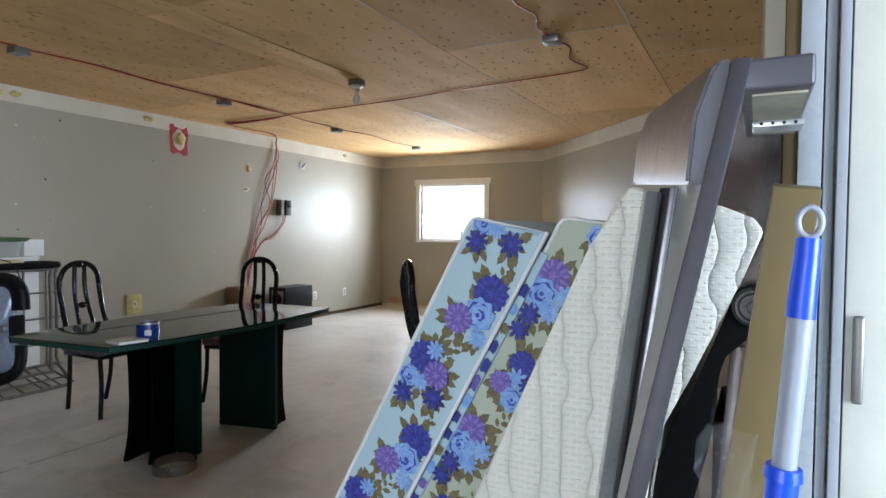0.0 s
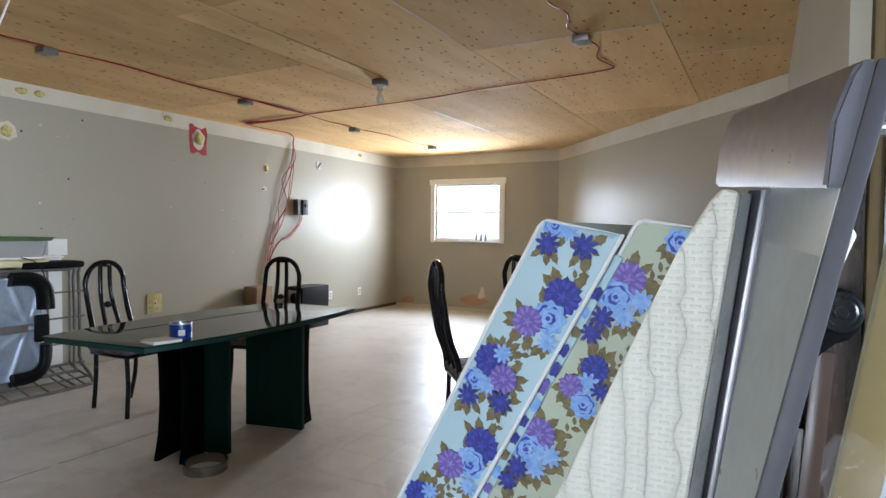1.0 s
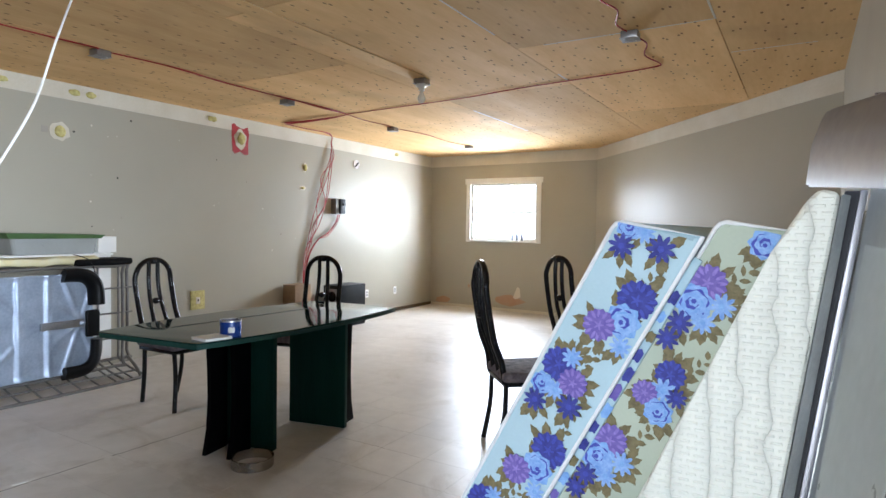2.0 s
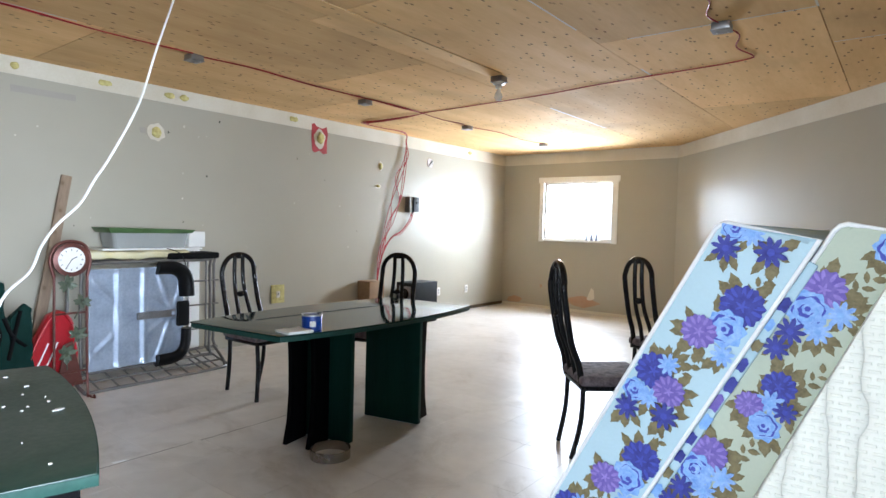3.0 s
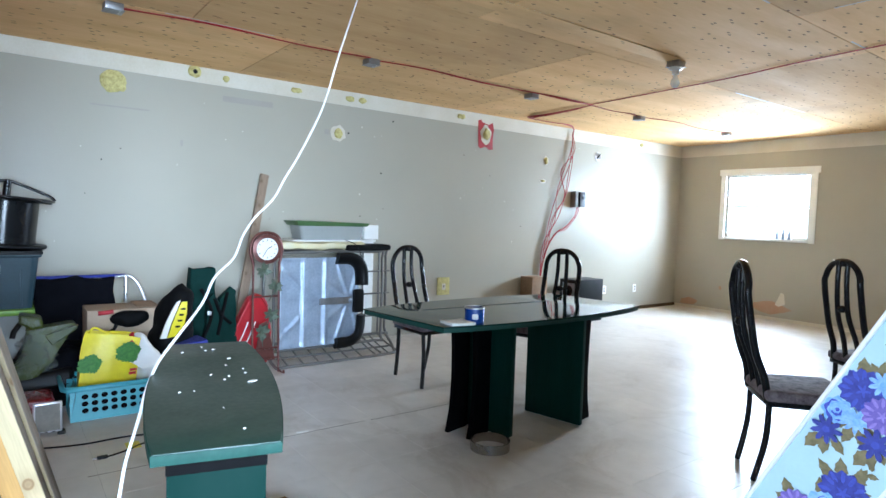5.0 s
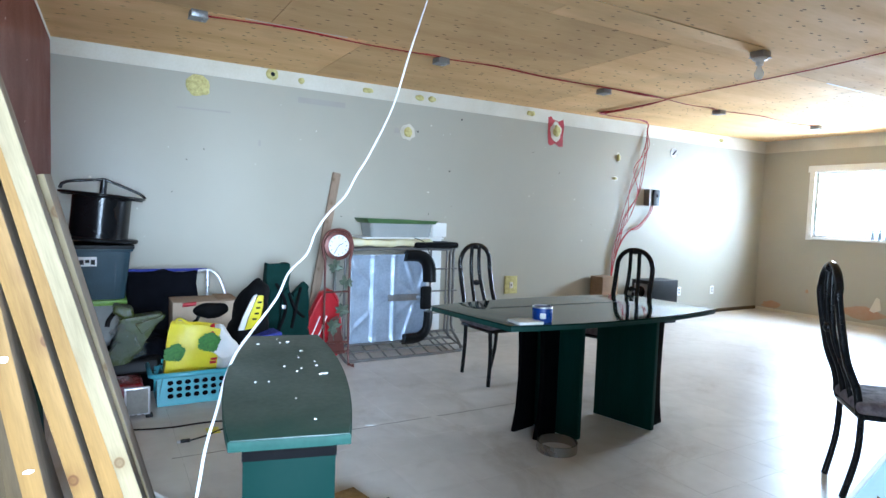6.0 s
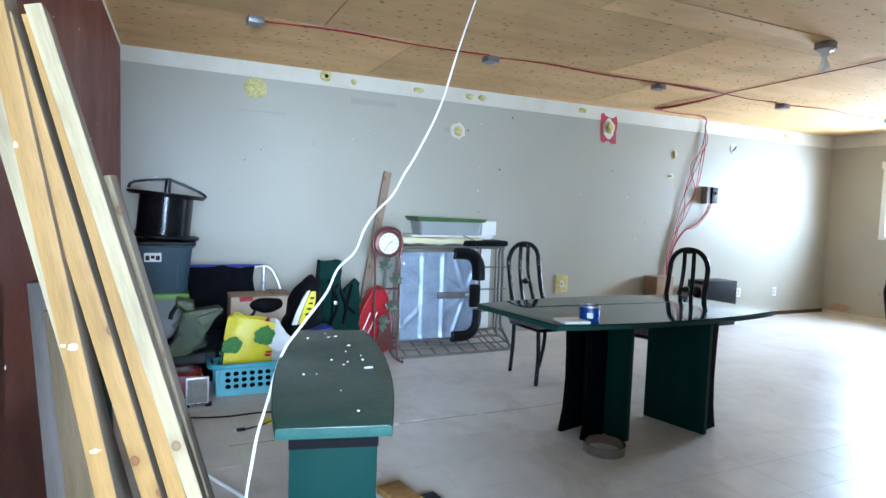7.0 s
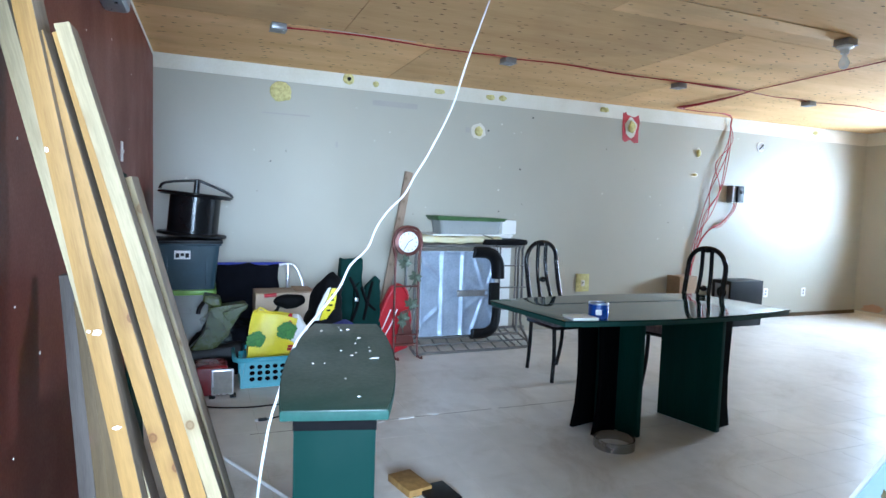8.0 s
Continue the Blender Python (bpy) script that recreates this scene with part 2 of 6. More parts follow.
CAVITY = material("cream_enamel", (0.34, 0.32, 0.25), 0.5, 0, None, 5, 50)
ARMBLACK = material("dull_black_plastic", (0.0015, 0.0015, 0.002), 0.55, 0, None, 8, 80, bump=0.03, spec=0.06)
BANDGREY = material("grey_border_cloth", (0.40, 0.42, 0.42), 0.7, 0, None, 8, 120)
# Off-white quilting darkened: the shade behind the hood is put into its colour.
QUILTSHADE = quilted("shaded_off_white_quilting", (0.46, 0.44, 0.39))
# Darkened copy of GREEN: dimmer light on the near end put into colour.
CONSOLEGREEN = material("darkened_green_panel", (0.0035, 0.021, 0.0165), 0.6, 0, (0.003, 0.019, 0.015), 5, 50, bump=0.04, spec=0.06)
# Darker copy of the hood steel, with shade put into the colour.
HOODCAP = material("hood_shaded_steel", (0.060, 0.058, 0.072), 0.42, 0.1, (0.05, 0.048, 0.06), 3, 40, bump=0.02)
OCHRE = material("ochre_wood", (0.22, 0.115, 0.028), 0.5, 0, None, 6, 50)
TICKBLUE = material("pale_blue_ticking", (0.40, 0.55, 0.63), 0.6, 0, (0.355, 0.50, 0.57), 4, 140, bump=0.1)
TICKGREEN = material("faded_ticking", (0.42, 0.475, 0.385), 0.65, 0, (0.37, 0.43, 0.35), 4, 140, bump=0.1)
PIPING = material("white_piping", (0.75, 0.77, 0.78), 0.6, 0, None, 8, 120, mix=0.15)
QUILT = quilted("cream_quilting", (0.70, 0.715, 0.65))
P_BLUE = material("print_royal_blue", (0.035, 0.045, 0.30), 0.65, 0, (0.02, 0.025, 0.17), 60, 200)
P_SKY = material("print_sky_blue", (0.10, 0.24, 0.58), 0.65, 0, (0.26, 0.45, 0.75), 70, 200)
P_PURPLE = material("print_violet", (0.165, 0.12, 0.40), 0.65, 0, (0.10, 0.07, 0.31), 60, 200)
P_LEAF = material("print_olive", (0.20, 0.165, 0.075), 0.65, 0, (0.09, 0.075, 0.035), 60, 200)
PINKWIRE = material("red_cable", (0.36, 0.02, 0.025), 0.5, 0, None, 10, 60, spec=0.2)
WHITECABLE = material("white_cable", (0.80, 0.80, 0.78), 0.4, 0, None, 10, 60, mix=0.1)
ZINC = material("zinc_box", (0.34, 0.34, 0.35), 0.4, 0.9, None, 12, 80)
PORCELAIN = material("white_ceramic", (0.75, 0.74, 0.72), 0.25, 0, None, 6, 60, mix=0.1)
FOAM = material("yellow_foam", (0.66, 0.60, 0.25), 0.85, 0, (0.34, 0.28, 0.10), 38, 120, bump=0.6)
REDTAPE = material("red_tape", (0.42, 0.03, 0.04), 0.5, 0, None, 10, 60)
NAVYBIN = material("slate_blue_plastic", (0.025, 0.055, 0.075), 0.42, 0, None, 6, 80)
LIME = material("lime_plastic", (0.22, 0.42, 0.05), 0.4, 0, None, 6, 80)
OLIVE = material("olive_plastic", (0.050, 0.066, 0.006), 0.28, 0, None, 6, 80)
MILKY = material("milky_plastic", (0.55, 0.57, 0.55), 0.35, 0, None, 6, 80, mix=0.15, alpha=0.4)
CLOTHNAVY = material("navy_canvas", (0.003, 0.0032, 0.006), 0.9, 0, None, 10, 150, bump=0.3, spec=0.1)
CLOTHGREEN = material("dark_green_canvas", (0.006, 0.028, 0.023), 0.85, 0, None, 10, 150, bump=0.3, spec=0.12)
YELLOW = material("yellow_bag_film", (0.72, 0.62, 0.01), 0.35, 0, (0.62, 0.50, 0.01), 8, 40, bump=0.25)
LETTUCE = material("leaf_print", (0.022, 0.105, 0.010), 0.45, 0, (0.07, 0.22, 0.025), 40, 120)
LETTUCE2 = material("pale_leaf_print", (0.06, 0.20, 0.025), 0.45, 0, (0.03, 0.13, 0.012), 50, 120)
DARKRED = material("dark_red_enamel", (0.16, 0.006, 0.010), 0.3, 0, None, 6, 80)
PLANKWOOD = knotty("weathered_plank", (0.33, 0.24, 0.17), (0.15, 0.10, 0.06))
CARDPALE = material("pale_cardboard", (0.40, 0.31, 0.22), 0.8, 0, (0.36, 0.27, 0.19), 4, 80)
TEAL = material("teal_plastic", (0.10, 0.36, 0.42), 0.4, 0, None, 6, 80, mix=0.15)
RED = material("red_plastic", (0.42, 0.012, 0.02), 0.35, 0, None, 6, 80)
CARD = material("cardboard", (0.34, 0.22, 0.13), 0.8, 0, None, 4, 80)
COPPERRED = material("red_brown_metal", (0.14, 0.05, 0.04), 0.4, 0.4, None, 10, 80)
CLOCKFACE = material("clock_face_white", (0.80, 0.79, 0.75), 0.4, 0, None, 6, 80, mix=0.08)
LEAFGREY = material("painted_metal_leaf", (0.10, 0.125, 0.085), 0.45, 0.2, None, 20, 80)
BLUELABEL = material("blue_label", (0.01, 0.05, 0.28), 0.3, 0, None, 8, 60)
BLUEGRIP = material("blue_plastic", (0.01, 0.06, 0.58), 0.35, 0, None, 8, 60, mix=0.2)
GREYPLASTIC = material("pale_grey_plastic", (0.24, 0.265, 0.32), 0.4, 0, None, 8, 60, mix=0.12)
INSUL = material("cream_foam_sheet", (0.60, 0.57, 0.42), 0.8, 0, (0.62, 0.54, 0.28), 9, 60)
GLASS = clear("window_glass", (1, 1, 1), 0.02, 0.06)
FILM = clear("clear_plastic_film", (0.5, 0.5, 0.52), 0.05, 0.03)
BULBGLASS = clear("bulb_glass", (0.9, 0.9, 0.88), 0.15, 0.6)
GREYSCUFF = material("grey_scuff", (0.22, 0.20, 0.17), 0.6, 0, None, 12, 80)
WALLPATCH = material("filled_wall_patch", (0.36, 0.335, 0.29), 0.6, 0, None, 6, 80, mix=0.08)
STAIN = material("rust_stain", (0.40, 0.22, 0.13), 0.7, 0, (0.42, 0.30, 0.21), 8, 40)
FILMBAG = clear("crinkled_film", (0.22, 0.25, 0.23), 0.06, 0.14)
CLOTHBLACK = material("black_cloth", (0.003, 0.003, 0.0035), 0.7, 0, None, 12, 150, bump=0.3, spec=0.12)
DULLGREEN = material("dull_green_plastic", (0.075, 0.15, 0.05), 0.45, 0, None, 6, 80)
GRASS = material("grass", (0.07, 0.12, 0.03), 0.9, 0, None, 3, 60)

# ---- builders ----


def thing(name, label, category, at=(0, 0, 0), group="", kind="", turn=0.0):
    ob = new(name)
    ob.empty_display_size = 0.1
    ob.matrix_world = pose(*at, 0, 0, turn)
    return tagged(ob, label, category, group, kind)


def mesh_of(name, bm, *mats, smooth=False):
    bmesh.ops.recalc_face_normals(bm, faces=bm.faces)
    me = bpy.data.meshes.new(name)
    bm.to_mesh(me)
    bm.free()
    for m in mats:
        me.materials.append(m)
    if smooth:
        me.polygons.foreach_set("use_smooth", [True] * len(me.polygons))
        areas = [p.area for p in me.polygons]
        me.set_sharp_from_angle(angle=radians(20 if max(areas) > 0.1 * sum(areas) else 60))
    return me


def part(name, bm, mat, parent, label="", smooth=True):
    mats = mat if isinstance(mat, (tuple, list)) else (mat,)
    ob = new(name, mesh_of(name, bm, *mats, smooth=smooth))
    ob.parent = parent
    if label:
        tagged(ob, label)
    return ob


def solid(name, bm, mat, label, category, group="", kind="", smooth=True):
    mats = mat if isinstance(mat, (tuple, list)) else (mat,)
    return tagged(new(name, mesh_of(name, bm, *mats, smooth=smooth)), label, category, group, kind)


def box(lo, hi, bevel=0.0, bm=None, m=None, index=0, seg=2):
    bm = bm or bmesh.new()
    c, s = (Vector(lo) + Vector(hi)) / 2, Vector(hi) - Vector(lo)
    r = bmesh.ops.create_cube(bm, size=1, matrix=(m or Matrix()) @ Matrix.Translation(c) @ Matrix.Diagonal((*s, 1)))
    fs = {f for v in r["verts"] for f in v.link_faces}
    for f in fs:
        f.material_index = index
    if bevel:
        bmesh.ops.bevel(bm, geom=list({e for v in r["verts"] for e in v.link_edges}), offset=bevel, segments=seg, profile=0.6, affect="EDGES", material=index)
    return bm


def rod(a, b, r, r2=None, bm=None, seg=20, index=0):
    bm = bm or bmesh.new()
    a, b = Vector(a), Vector(b)
    m = Matrix.Translation((a + b) / 2) @ (b - a).to_track_quat("Z", "Y").to_matrix().to_4x4()
    out = bmesh.ops.create_cone(bm, cap_ends=True, segments=seg, radius1=r, radius2=r if r2 is None else r2, depth=(b - a).length, matrix=m)
    for f in {f for v in out["verts"] for f in v.link_faces}:
        f.material_index = index
    return bm


def curve_points(pts, per=8, closed=False):
    """A smooth line through the points."""
    p = [Vector(q) for q in pts]
    n = len(p)
    out = []
    for i in range(n if closed else n - 1):
        if closed:
            a, b, c, d = p[i - 1], p[i], p[(i + 1) % n], p[(i + 2) % n]
        else:
            a, b, c, d = p[max(i - 1, 0)], p[i], p[i + 1], p[min(i + 2, n - 1)]
        for k in range(per):
            t = k / per
            out.append(0.5 * (2 * b + (c - a) * t + (2 * a - 5 * b + 4 * c - d) * t * t + (3 * b - a - 3 * c + d) * t ** 3))
    if not closed:
        out.append(p[-1])
    return out


def tube(pts, r, per=6, seg=8, bm=None, closed=False, flat=1.0, index=0):
    """A round bar swept along a smooth line."""
    bm = bm or bmesh.new()
    line = curve_points(pts, per, closed) if per > 1 else [Vector(q) for q in pts]
    rings, up = [], None
    for i, q in enumerate(line):
        a, b = line[i - 1] if i or closed else q, line[(i + 1) % len(line)] if i < len(line) - 1 or closed else q
        d = (b - a).normalized()
        if up is None:
            up = d.orthogonal().normalized()
        up = (up - d * up.dot(d)).normalized()
        side = d.cross(up)
        rings.append([bm.verts.new(q + r * (math.cos(2 * math.pi * k / seg) * up + flat * math.sin(2 * math.pi * k / seg) * side)) for k in range(seg)])
    for i in range(len(rings) if closed else len(rings) - 1):
        a, b = rings[i], rings[(i + 1) % len(rings)]
        for k in range(seg):
            f = bm.faces.new((a[k], a[(k + 1) % seg], b[(k + 1) % seg], b[k]))
            f.material_index = index
    if not closed:
        bm.faces.new(rings[0]), bm.faces.new(rings[-1])
    return bm


def prism(outline, depth, bevel=0.0, bm=None, m=None, seg=2):
    """An outline in x and z, drawn out along y from 0 to depth."""
    bm = bm or bmesh.new()
    m = m or Matrix()
    a = [bm.verts.new(m @ Vector((x, 0, z))) for x, z in outline]
    b = [bm.verts.new(m @ Vector((x, depth, z))) for x, z in outline]
    n = len(a)
    fs = [bm.faces.new(a), bm.faces.new(b[::-1])] + [bm.faces.new((a[i], b[i], b[(i + 1) % n], a[(i + 1) % n])) for i in range(n)]
    if bevel:
        bmesh.ops.bevel(bm, geom=list({e for f in fs for e in f.edges}), offset=bevel, segments=seg, profile=0.6, affect="EDGES")
    return bm


def slab(outline, z0, z1, bevel=0.0, bm=None, m=None):
    """An outline in x and y between two heights."""
    bm = bm or bmesh.new()
    m = m or Matrix()
    a = [bm.verts.new(m @ Vector((x, y, z0))) for x, y in outline]
    b = [bm.verts.new(m @ Vector((x, y, z1))) for x, y in outline]
    n = len(a)
    fs = [bm.faces.new(a[::-1]), bm.faces.new(b)] + [bm.faces.new((a[i], a[(i + 1) % n], b[(i + 1) % n], b[i])) for i in range(n)]
    if bevel:
        bmesh.ops.bevel(bm, geom=list({e for f in fs for e in f.edges}), offset=bevel, segments=2, profile=0.6, affect="EDGES")
    return bm


def hexa(low, high, bevel=0.0, bm=None):
    """A solid between four points below and four above, in the same order round."""
    bm = bm or bmesh.new()
    a, b = [bm.verts.new(p) for p in low], [bm.verts.new(p) for p in high]
    fs = [bm.faces.new(a[::-1]), bm.faces.new(b)] + [bm.faces.new((a[i], a[(i + 1) % 4], b[(i + 1) % 4], b[i])) for i in range(4)]
    if bevel:
        bmesh.ops.bevel(bm, geom=list({e for f in fs for e in f.edges}), offset=bevel, segments=2, profile=0.6, affect="EDGES")
    return bm


def spun(profile, seg=24, bm=None, m=None):
    """A profile of radius and height turned round z."""
    bm = bm or bmesh.new()
    m = m or Matrix()
    rings = [[bm.verts.new(m @ Vector((r * math.cos(2 * math.pi * k / seg), r * math.sin(2 * math.pi * k / seg), z))) for k in range(seg)] for r, z in profile]
    for a, b in zip(rings, rings[1:]):
        for k in range(seg):
            bm.faces.new((a[k], a[(k + 1) % seg], b[(k + 1) % seg], b[k]))
    bm.faces.new(rings[0][::-1]), bm.faces.new(rings[-1])
    return bm


def rumple(bm, amount, scale, seed=0.0):
    """Pushes the points about softly, for cloth and film."""
    for v in bm.verts:
        v.co += amount * noise.noise_vector(v.co * scale + Vector((seed, seed * 2, 0)))
    return bm


# ---- structure ----
H, T = 2.51, 0.14
FAR = (2.85, 10.0)
BEND = (5.68, 6.6)


def wall(name, outline, z0, z1, mat, label):
    return solid(name, slab(outline, z0, z1), mat, label, "wall", kind="structure", smooth=False)


def holed_wall_y(name, x0, x1, y, ho, mat, label):
    """A wall along x at y, going back by T, with one opening (x0, x1, z0, z1)."""
    a, b, c, d = ho
    bm = box((x0, y, 0), (a, y + T, H))
    box((b, y, 0), (x1, y + T, H), bm=bm)
    box((a, y, 0), (b, y + T, c), bm=bm)
    box((a, y, d), (b, y + T, H), bm=bm)
    return solid(name, bm, mat, label, "wall", kind="structure", smooth=False)


wall("wall_west", [(-T, 0.9), (0, 0.9), (0, 10.0), (-T, 10.0)], 0, H, WALL, "long taupe painted drywall wall with patched holes")
WIN = (0.76, 1.92, 1.13, 2.03)
holed_wall_y("wall_north", -T, FAR[0], 10.0, WIN, WALL, "taupe painted end wall with a small window")
nx, ny = (BEND[1] - FAR[1]), -(BEND[0] - FAR[0])
q = math.hypot(nx, ny)
nx, ny = -nx / q * T, -ny / q * T
wall("wall_diagonal", [FAR, BEND, (BEND[0] + nx, BEND[1] + ny), (FAR[0] + nx, FAR[1] + ny)], 0, H, WALL, "slanting taupe painted wall")
wall("wall_east", [(5.68, 2.78), (5.9, 2.78), (5.9, 6.75), (5.68, 6.6)], 0, H, WALL, "taupe painted wall behind the leaning mattresses")
wall("wall_east_header", [(5.68, -1.0), (5.9, -1.0), (5.9, 2.78), (5.68, 2.78)], 2.08, H, WALL, "painted wall above the door opening")
wall("wall_south", [(0, 0.9), (4.26, 0.83), (4.26, 0.99), (0, 1.06)], 0, H, MAROON, "dark maroon painted wall")
# Unseen alcove behind the camera, added to let the south fill lamp in.
wall("wall_entry_west", [(4.12, -1.0), (4.26, -1.0), (4.26, 0.83), (4.12, 0.832)], 0, H, WALL, "added unseen side wall behind the camera")
holed_wall_y("wall_entry_south", 4.12, 5.9, -1.14, (4.32, 5.6, 0.0, 2.05), WALL, "added unseen end wall with an opening for the south lamp")
door2 = thing("door_2", "added unseen white frame of the south lamp's opening", "door", kind="structure")
for x0, x1 in ((4.28, 4.34), (5.58, 5.64)):
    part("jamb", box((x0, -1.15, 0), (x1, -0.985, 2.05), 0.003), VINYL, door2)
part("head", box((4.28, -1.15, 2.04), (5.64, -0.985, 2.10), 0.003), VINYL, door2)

floor = solid("floor", box((-0.14, -1.14, -0.1), (5.9, 10.14, 0.0015)), GROUT, "worn pale beige vinyl tile floor", "floor", kind="structure", smooth=False)
TILE = 0.305
tiles = []
for i in range(19):
    for j in range(37):
        tiles.append((0.002 + TILE * i, -1.0 + TILE * j))
bm = bmesh.new()
box((0.0007, 0.0007, 0.0), (TILE - 0.0007, TILE - 0.0007, 0.003), bm=bm)
tile_mesh = mesh_of("tile", bm, FLOOR_TILE)
near_tiles = [(x, y) for x, y in tiles if 1.05 < y < 6.2 and x < 5.4][:300]
for x, y in near_tiles:
    ob = new("tile", tile_mesh)
    ob.parent, ob.location = floor, (x, y, 0.0)
verts, faces = [], []
for x, y in tiles:
    if (x, y) in near_tiles:
        continue
    n = len(verts)
    a, b = 0.0007, TILE - 0.0007
    verts += [(x + u, y + v, z) for z in (0.0, 0.003) for u, v in ((a, a), (b, a), (b, b), (a, b))]
    faces += [(n + 4, n + 5, n + 6, n + 7)] + [(n + k, n + (k + 1) % 4, n + 4 + (k + 1) % 4, n + 4 + k) for k in range(4)]
me = bpy.data.meshes.new("tiles")
me.from_pydata(verts, [], faces)
me.materials.append(FLOOR_TILE)
far_tiles = tagged(new("tiles", me), kind="stuff")
far_tiles.parent = floor
solid("ground", box((-300, -300, -0.4), (300, 300, -0.2)), GRASS, "grass outside", "ground", kind="structure", smooth=False)

# plywood sheets, 1.22 by 2.44, with open joints
bm = bmesh.new()
for col, (x0, x1, first) in enumerate(((-0.1, 0.10, 3.06), (0.10, 1.325, 3.06), (1.325, 2.55, 2.36), (2.55, 3.79, 3.7), (3.79, 5.0, 2.61), (5.0, 6.0, 3.34))):
    cuts = [-1.1] + [first + 2.44 * k for k in range(-1, 4) if -1.0 < first + 2.44 * k < 10.0] + [10.1]
    for ya, yb in zip(cuts, cuts[1:]):
        box((x0 + 0.003, ya + 0.003, H), (x1 - 0.003, yb - 0.003, H + 0.018), bm=bm)
ceiling = solid("ceiling", bm, PLY, "bare orange plywood sheet ceiling with knots and joints", "ceiling", kind="structure", smooth=False)
solid("roof_deck", box((-0.3, -1.3, H + 0.03), (6.2, 10.4, H + 0.1)), GREYWOOD, "boarding above the plywood ceiling", "ceiling", kind="structure", smooth=False)


def trim_run(a, b, inward, low_a, low_b):
    """A strip along the wall top whose lower edge runs from one height to another."""
    (ax, ay), (bx, by) = a, b
    ix, iy = inward
    top = H - 0.002
    return hexa([(ax, ay, low_a), (bx, by, low_b), (bx + ix, by + iy, low_b), (ax + ix, ay + iy, low_a)], [(ax, ay, top), (bx, by, top), (bx + ix, by + iy, top), (ax + ix, ay + iy, top)])


solid("trim_west", trim_run((0.0, 1.06), (0.0, 10.0), (0.003, 0), H - 0.125, H - 0.175), BARE, "bare drywall strip along the wall top", "trim", kind="structure", smooth=False)
solid("trim_north", trim_run((0.004, 10.0), FAR, (0, -0.003), H - 0.175, H - 0.17), BARE, "bare drywall strip along the wall top", "trim", kind="structure", smooth=False)
solid("trim_diagonal", trim_run((FAR[0] + 0.004, FAR[1] - 0.004), (BEND[0], BEND[1]), (-nx / T * 0.003, -ny / T * 0.003), H - 0.17, H - 0.16), BARE, "bare drywall strip along the wall top", "trim", kind="structure", smooth=False)
solid("trim_south", slab([(0.0, 1.06), (4.26, 0.99), (4.26, 0.993), (0.0, 1.063)], H - 0.03, H - 0.002), BARE, "bare strip above the maroon wall", "trim", kind="structure", smooth=False)
solid("baseboard_west", box((0, 7.6, 0), (0.012, 10.0, 0.05)), BROWNWOOD, "dark worn base strip", "baseboard", kind="structure", smooth=False)

# window
sky_card = bpy.data.materials.new("bright_sky")
sky_card.use_nodes = True
sky_card.node_tree.nodes["Principled BSDF"].inputs["Emission Color"].default_value = (0.76, 0.89, 1, 1)
sky_card.node_tree.nodes["Principled BSDF"].inputs["Emission Strength"].default_value = 1.15
solid("backdrop", box((-12, 16, -0.2), (14, 16.1, 12)), sky_card, "bright overcast sky outside the window", "sky", kind="structure", smooth=False)
win = thing("window_1", "white single-hung window glowing with daylight", "window", (0, 0, 0), kind="structure")
a, b, c, d = WIN
bm = box((a - 0.1, 9.985, d), (b + 0.1, 10.0, d + 0.09))
box((a - 0.075, 9.985, c - 0.04), (a, 10.0, d), bm=bm)
box((b, 9.985, c - 0.04), (b + 0.075, 10.0, d), bm=bm)
part("casing", bm, WHITE, win, smooth=False)
part("window_sill", box((a, 9.96, c - 0.03), (b, 10.12, c), 0.004), WHITE, win)
bm = box((a, 10.03, c), (a + 0.035, 10.09, d), 0.003)
box((b - 0.035, 10.03, c), (b, 10.09, d), 0.003, bm)
box((a + 0.035, 10.03, d - 0.035), (b - 0.035, 10.09, d), 0.003, bm)
box((a + 0.035, 10.03, c), (b - 0.035, 10.09, c + 0.035), 0.003, bm)
part("window_frame", bm, WHITE, win)
part("meeting_rail", box((a + 0.035, 10.025, 1.56), (b - 0.035, 10.07, 1.59), 0.003), WHITE, win)
for z0, z1 in ((c + 0.035, 1.56), (1.59, d - 0.035)):
    pane = part("pane", box((a + 0.035, 10.055, z0), (b - 0.035, 10.059, z1)), GLASS, win, smooth=False)
    pane.visible_shadow = False

# sliding door frame
door = thing("door_1", "white vinyl sliding door frame, open", "door", kind="structure")
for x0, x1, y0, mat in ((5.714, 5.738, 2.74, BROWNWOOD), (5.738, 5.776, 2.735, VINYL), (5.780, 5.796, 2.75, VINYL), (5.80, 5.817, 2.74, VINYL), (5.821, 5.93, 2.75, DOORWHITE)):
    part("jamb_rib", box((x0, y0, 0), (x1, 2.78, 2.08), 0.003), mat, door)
part("latch", box((5.832, 2.735, 1.0), (5.850, 2.752, 1.16), 0.006), GREYPIPE, door)
part("threshold", box((5.68, -0.95, 0.0), (5.9, 2.73, 0.02), 0.004), STEEL, door)
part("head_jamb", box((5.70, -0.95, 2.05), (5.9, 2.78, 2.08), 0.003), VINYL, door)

# ---- green dining table ----


def boat(cx, cy, half, end, mid, steps=14):
    """A boat-shaped outline lengthwise along y."""
    right = [(cx + end + (mid - end) * (1 - (2 * k / steps - 1) ** 2), cy - half + 2 * half * k / steps) for k in range(steps + 1)]
    left = [(2 * cx - x, y) for x, y in reversed(right)]
    return right + left


table = thing("dining_table", "dark green boat-shaped dining table with a glossy glass top", "table")
skew = Matrix(((1, -0.012, 0, 2.695), (0.12, 1, 0, 3.925), (0, 0, 1, 0), (0, 0, 0, 1)))
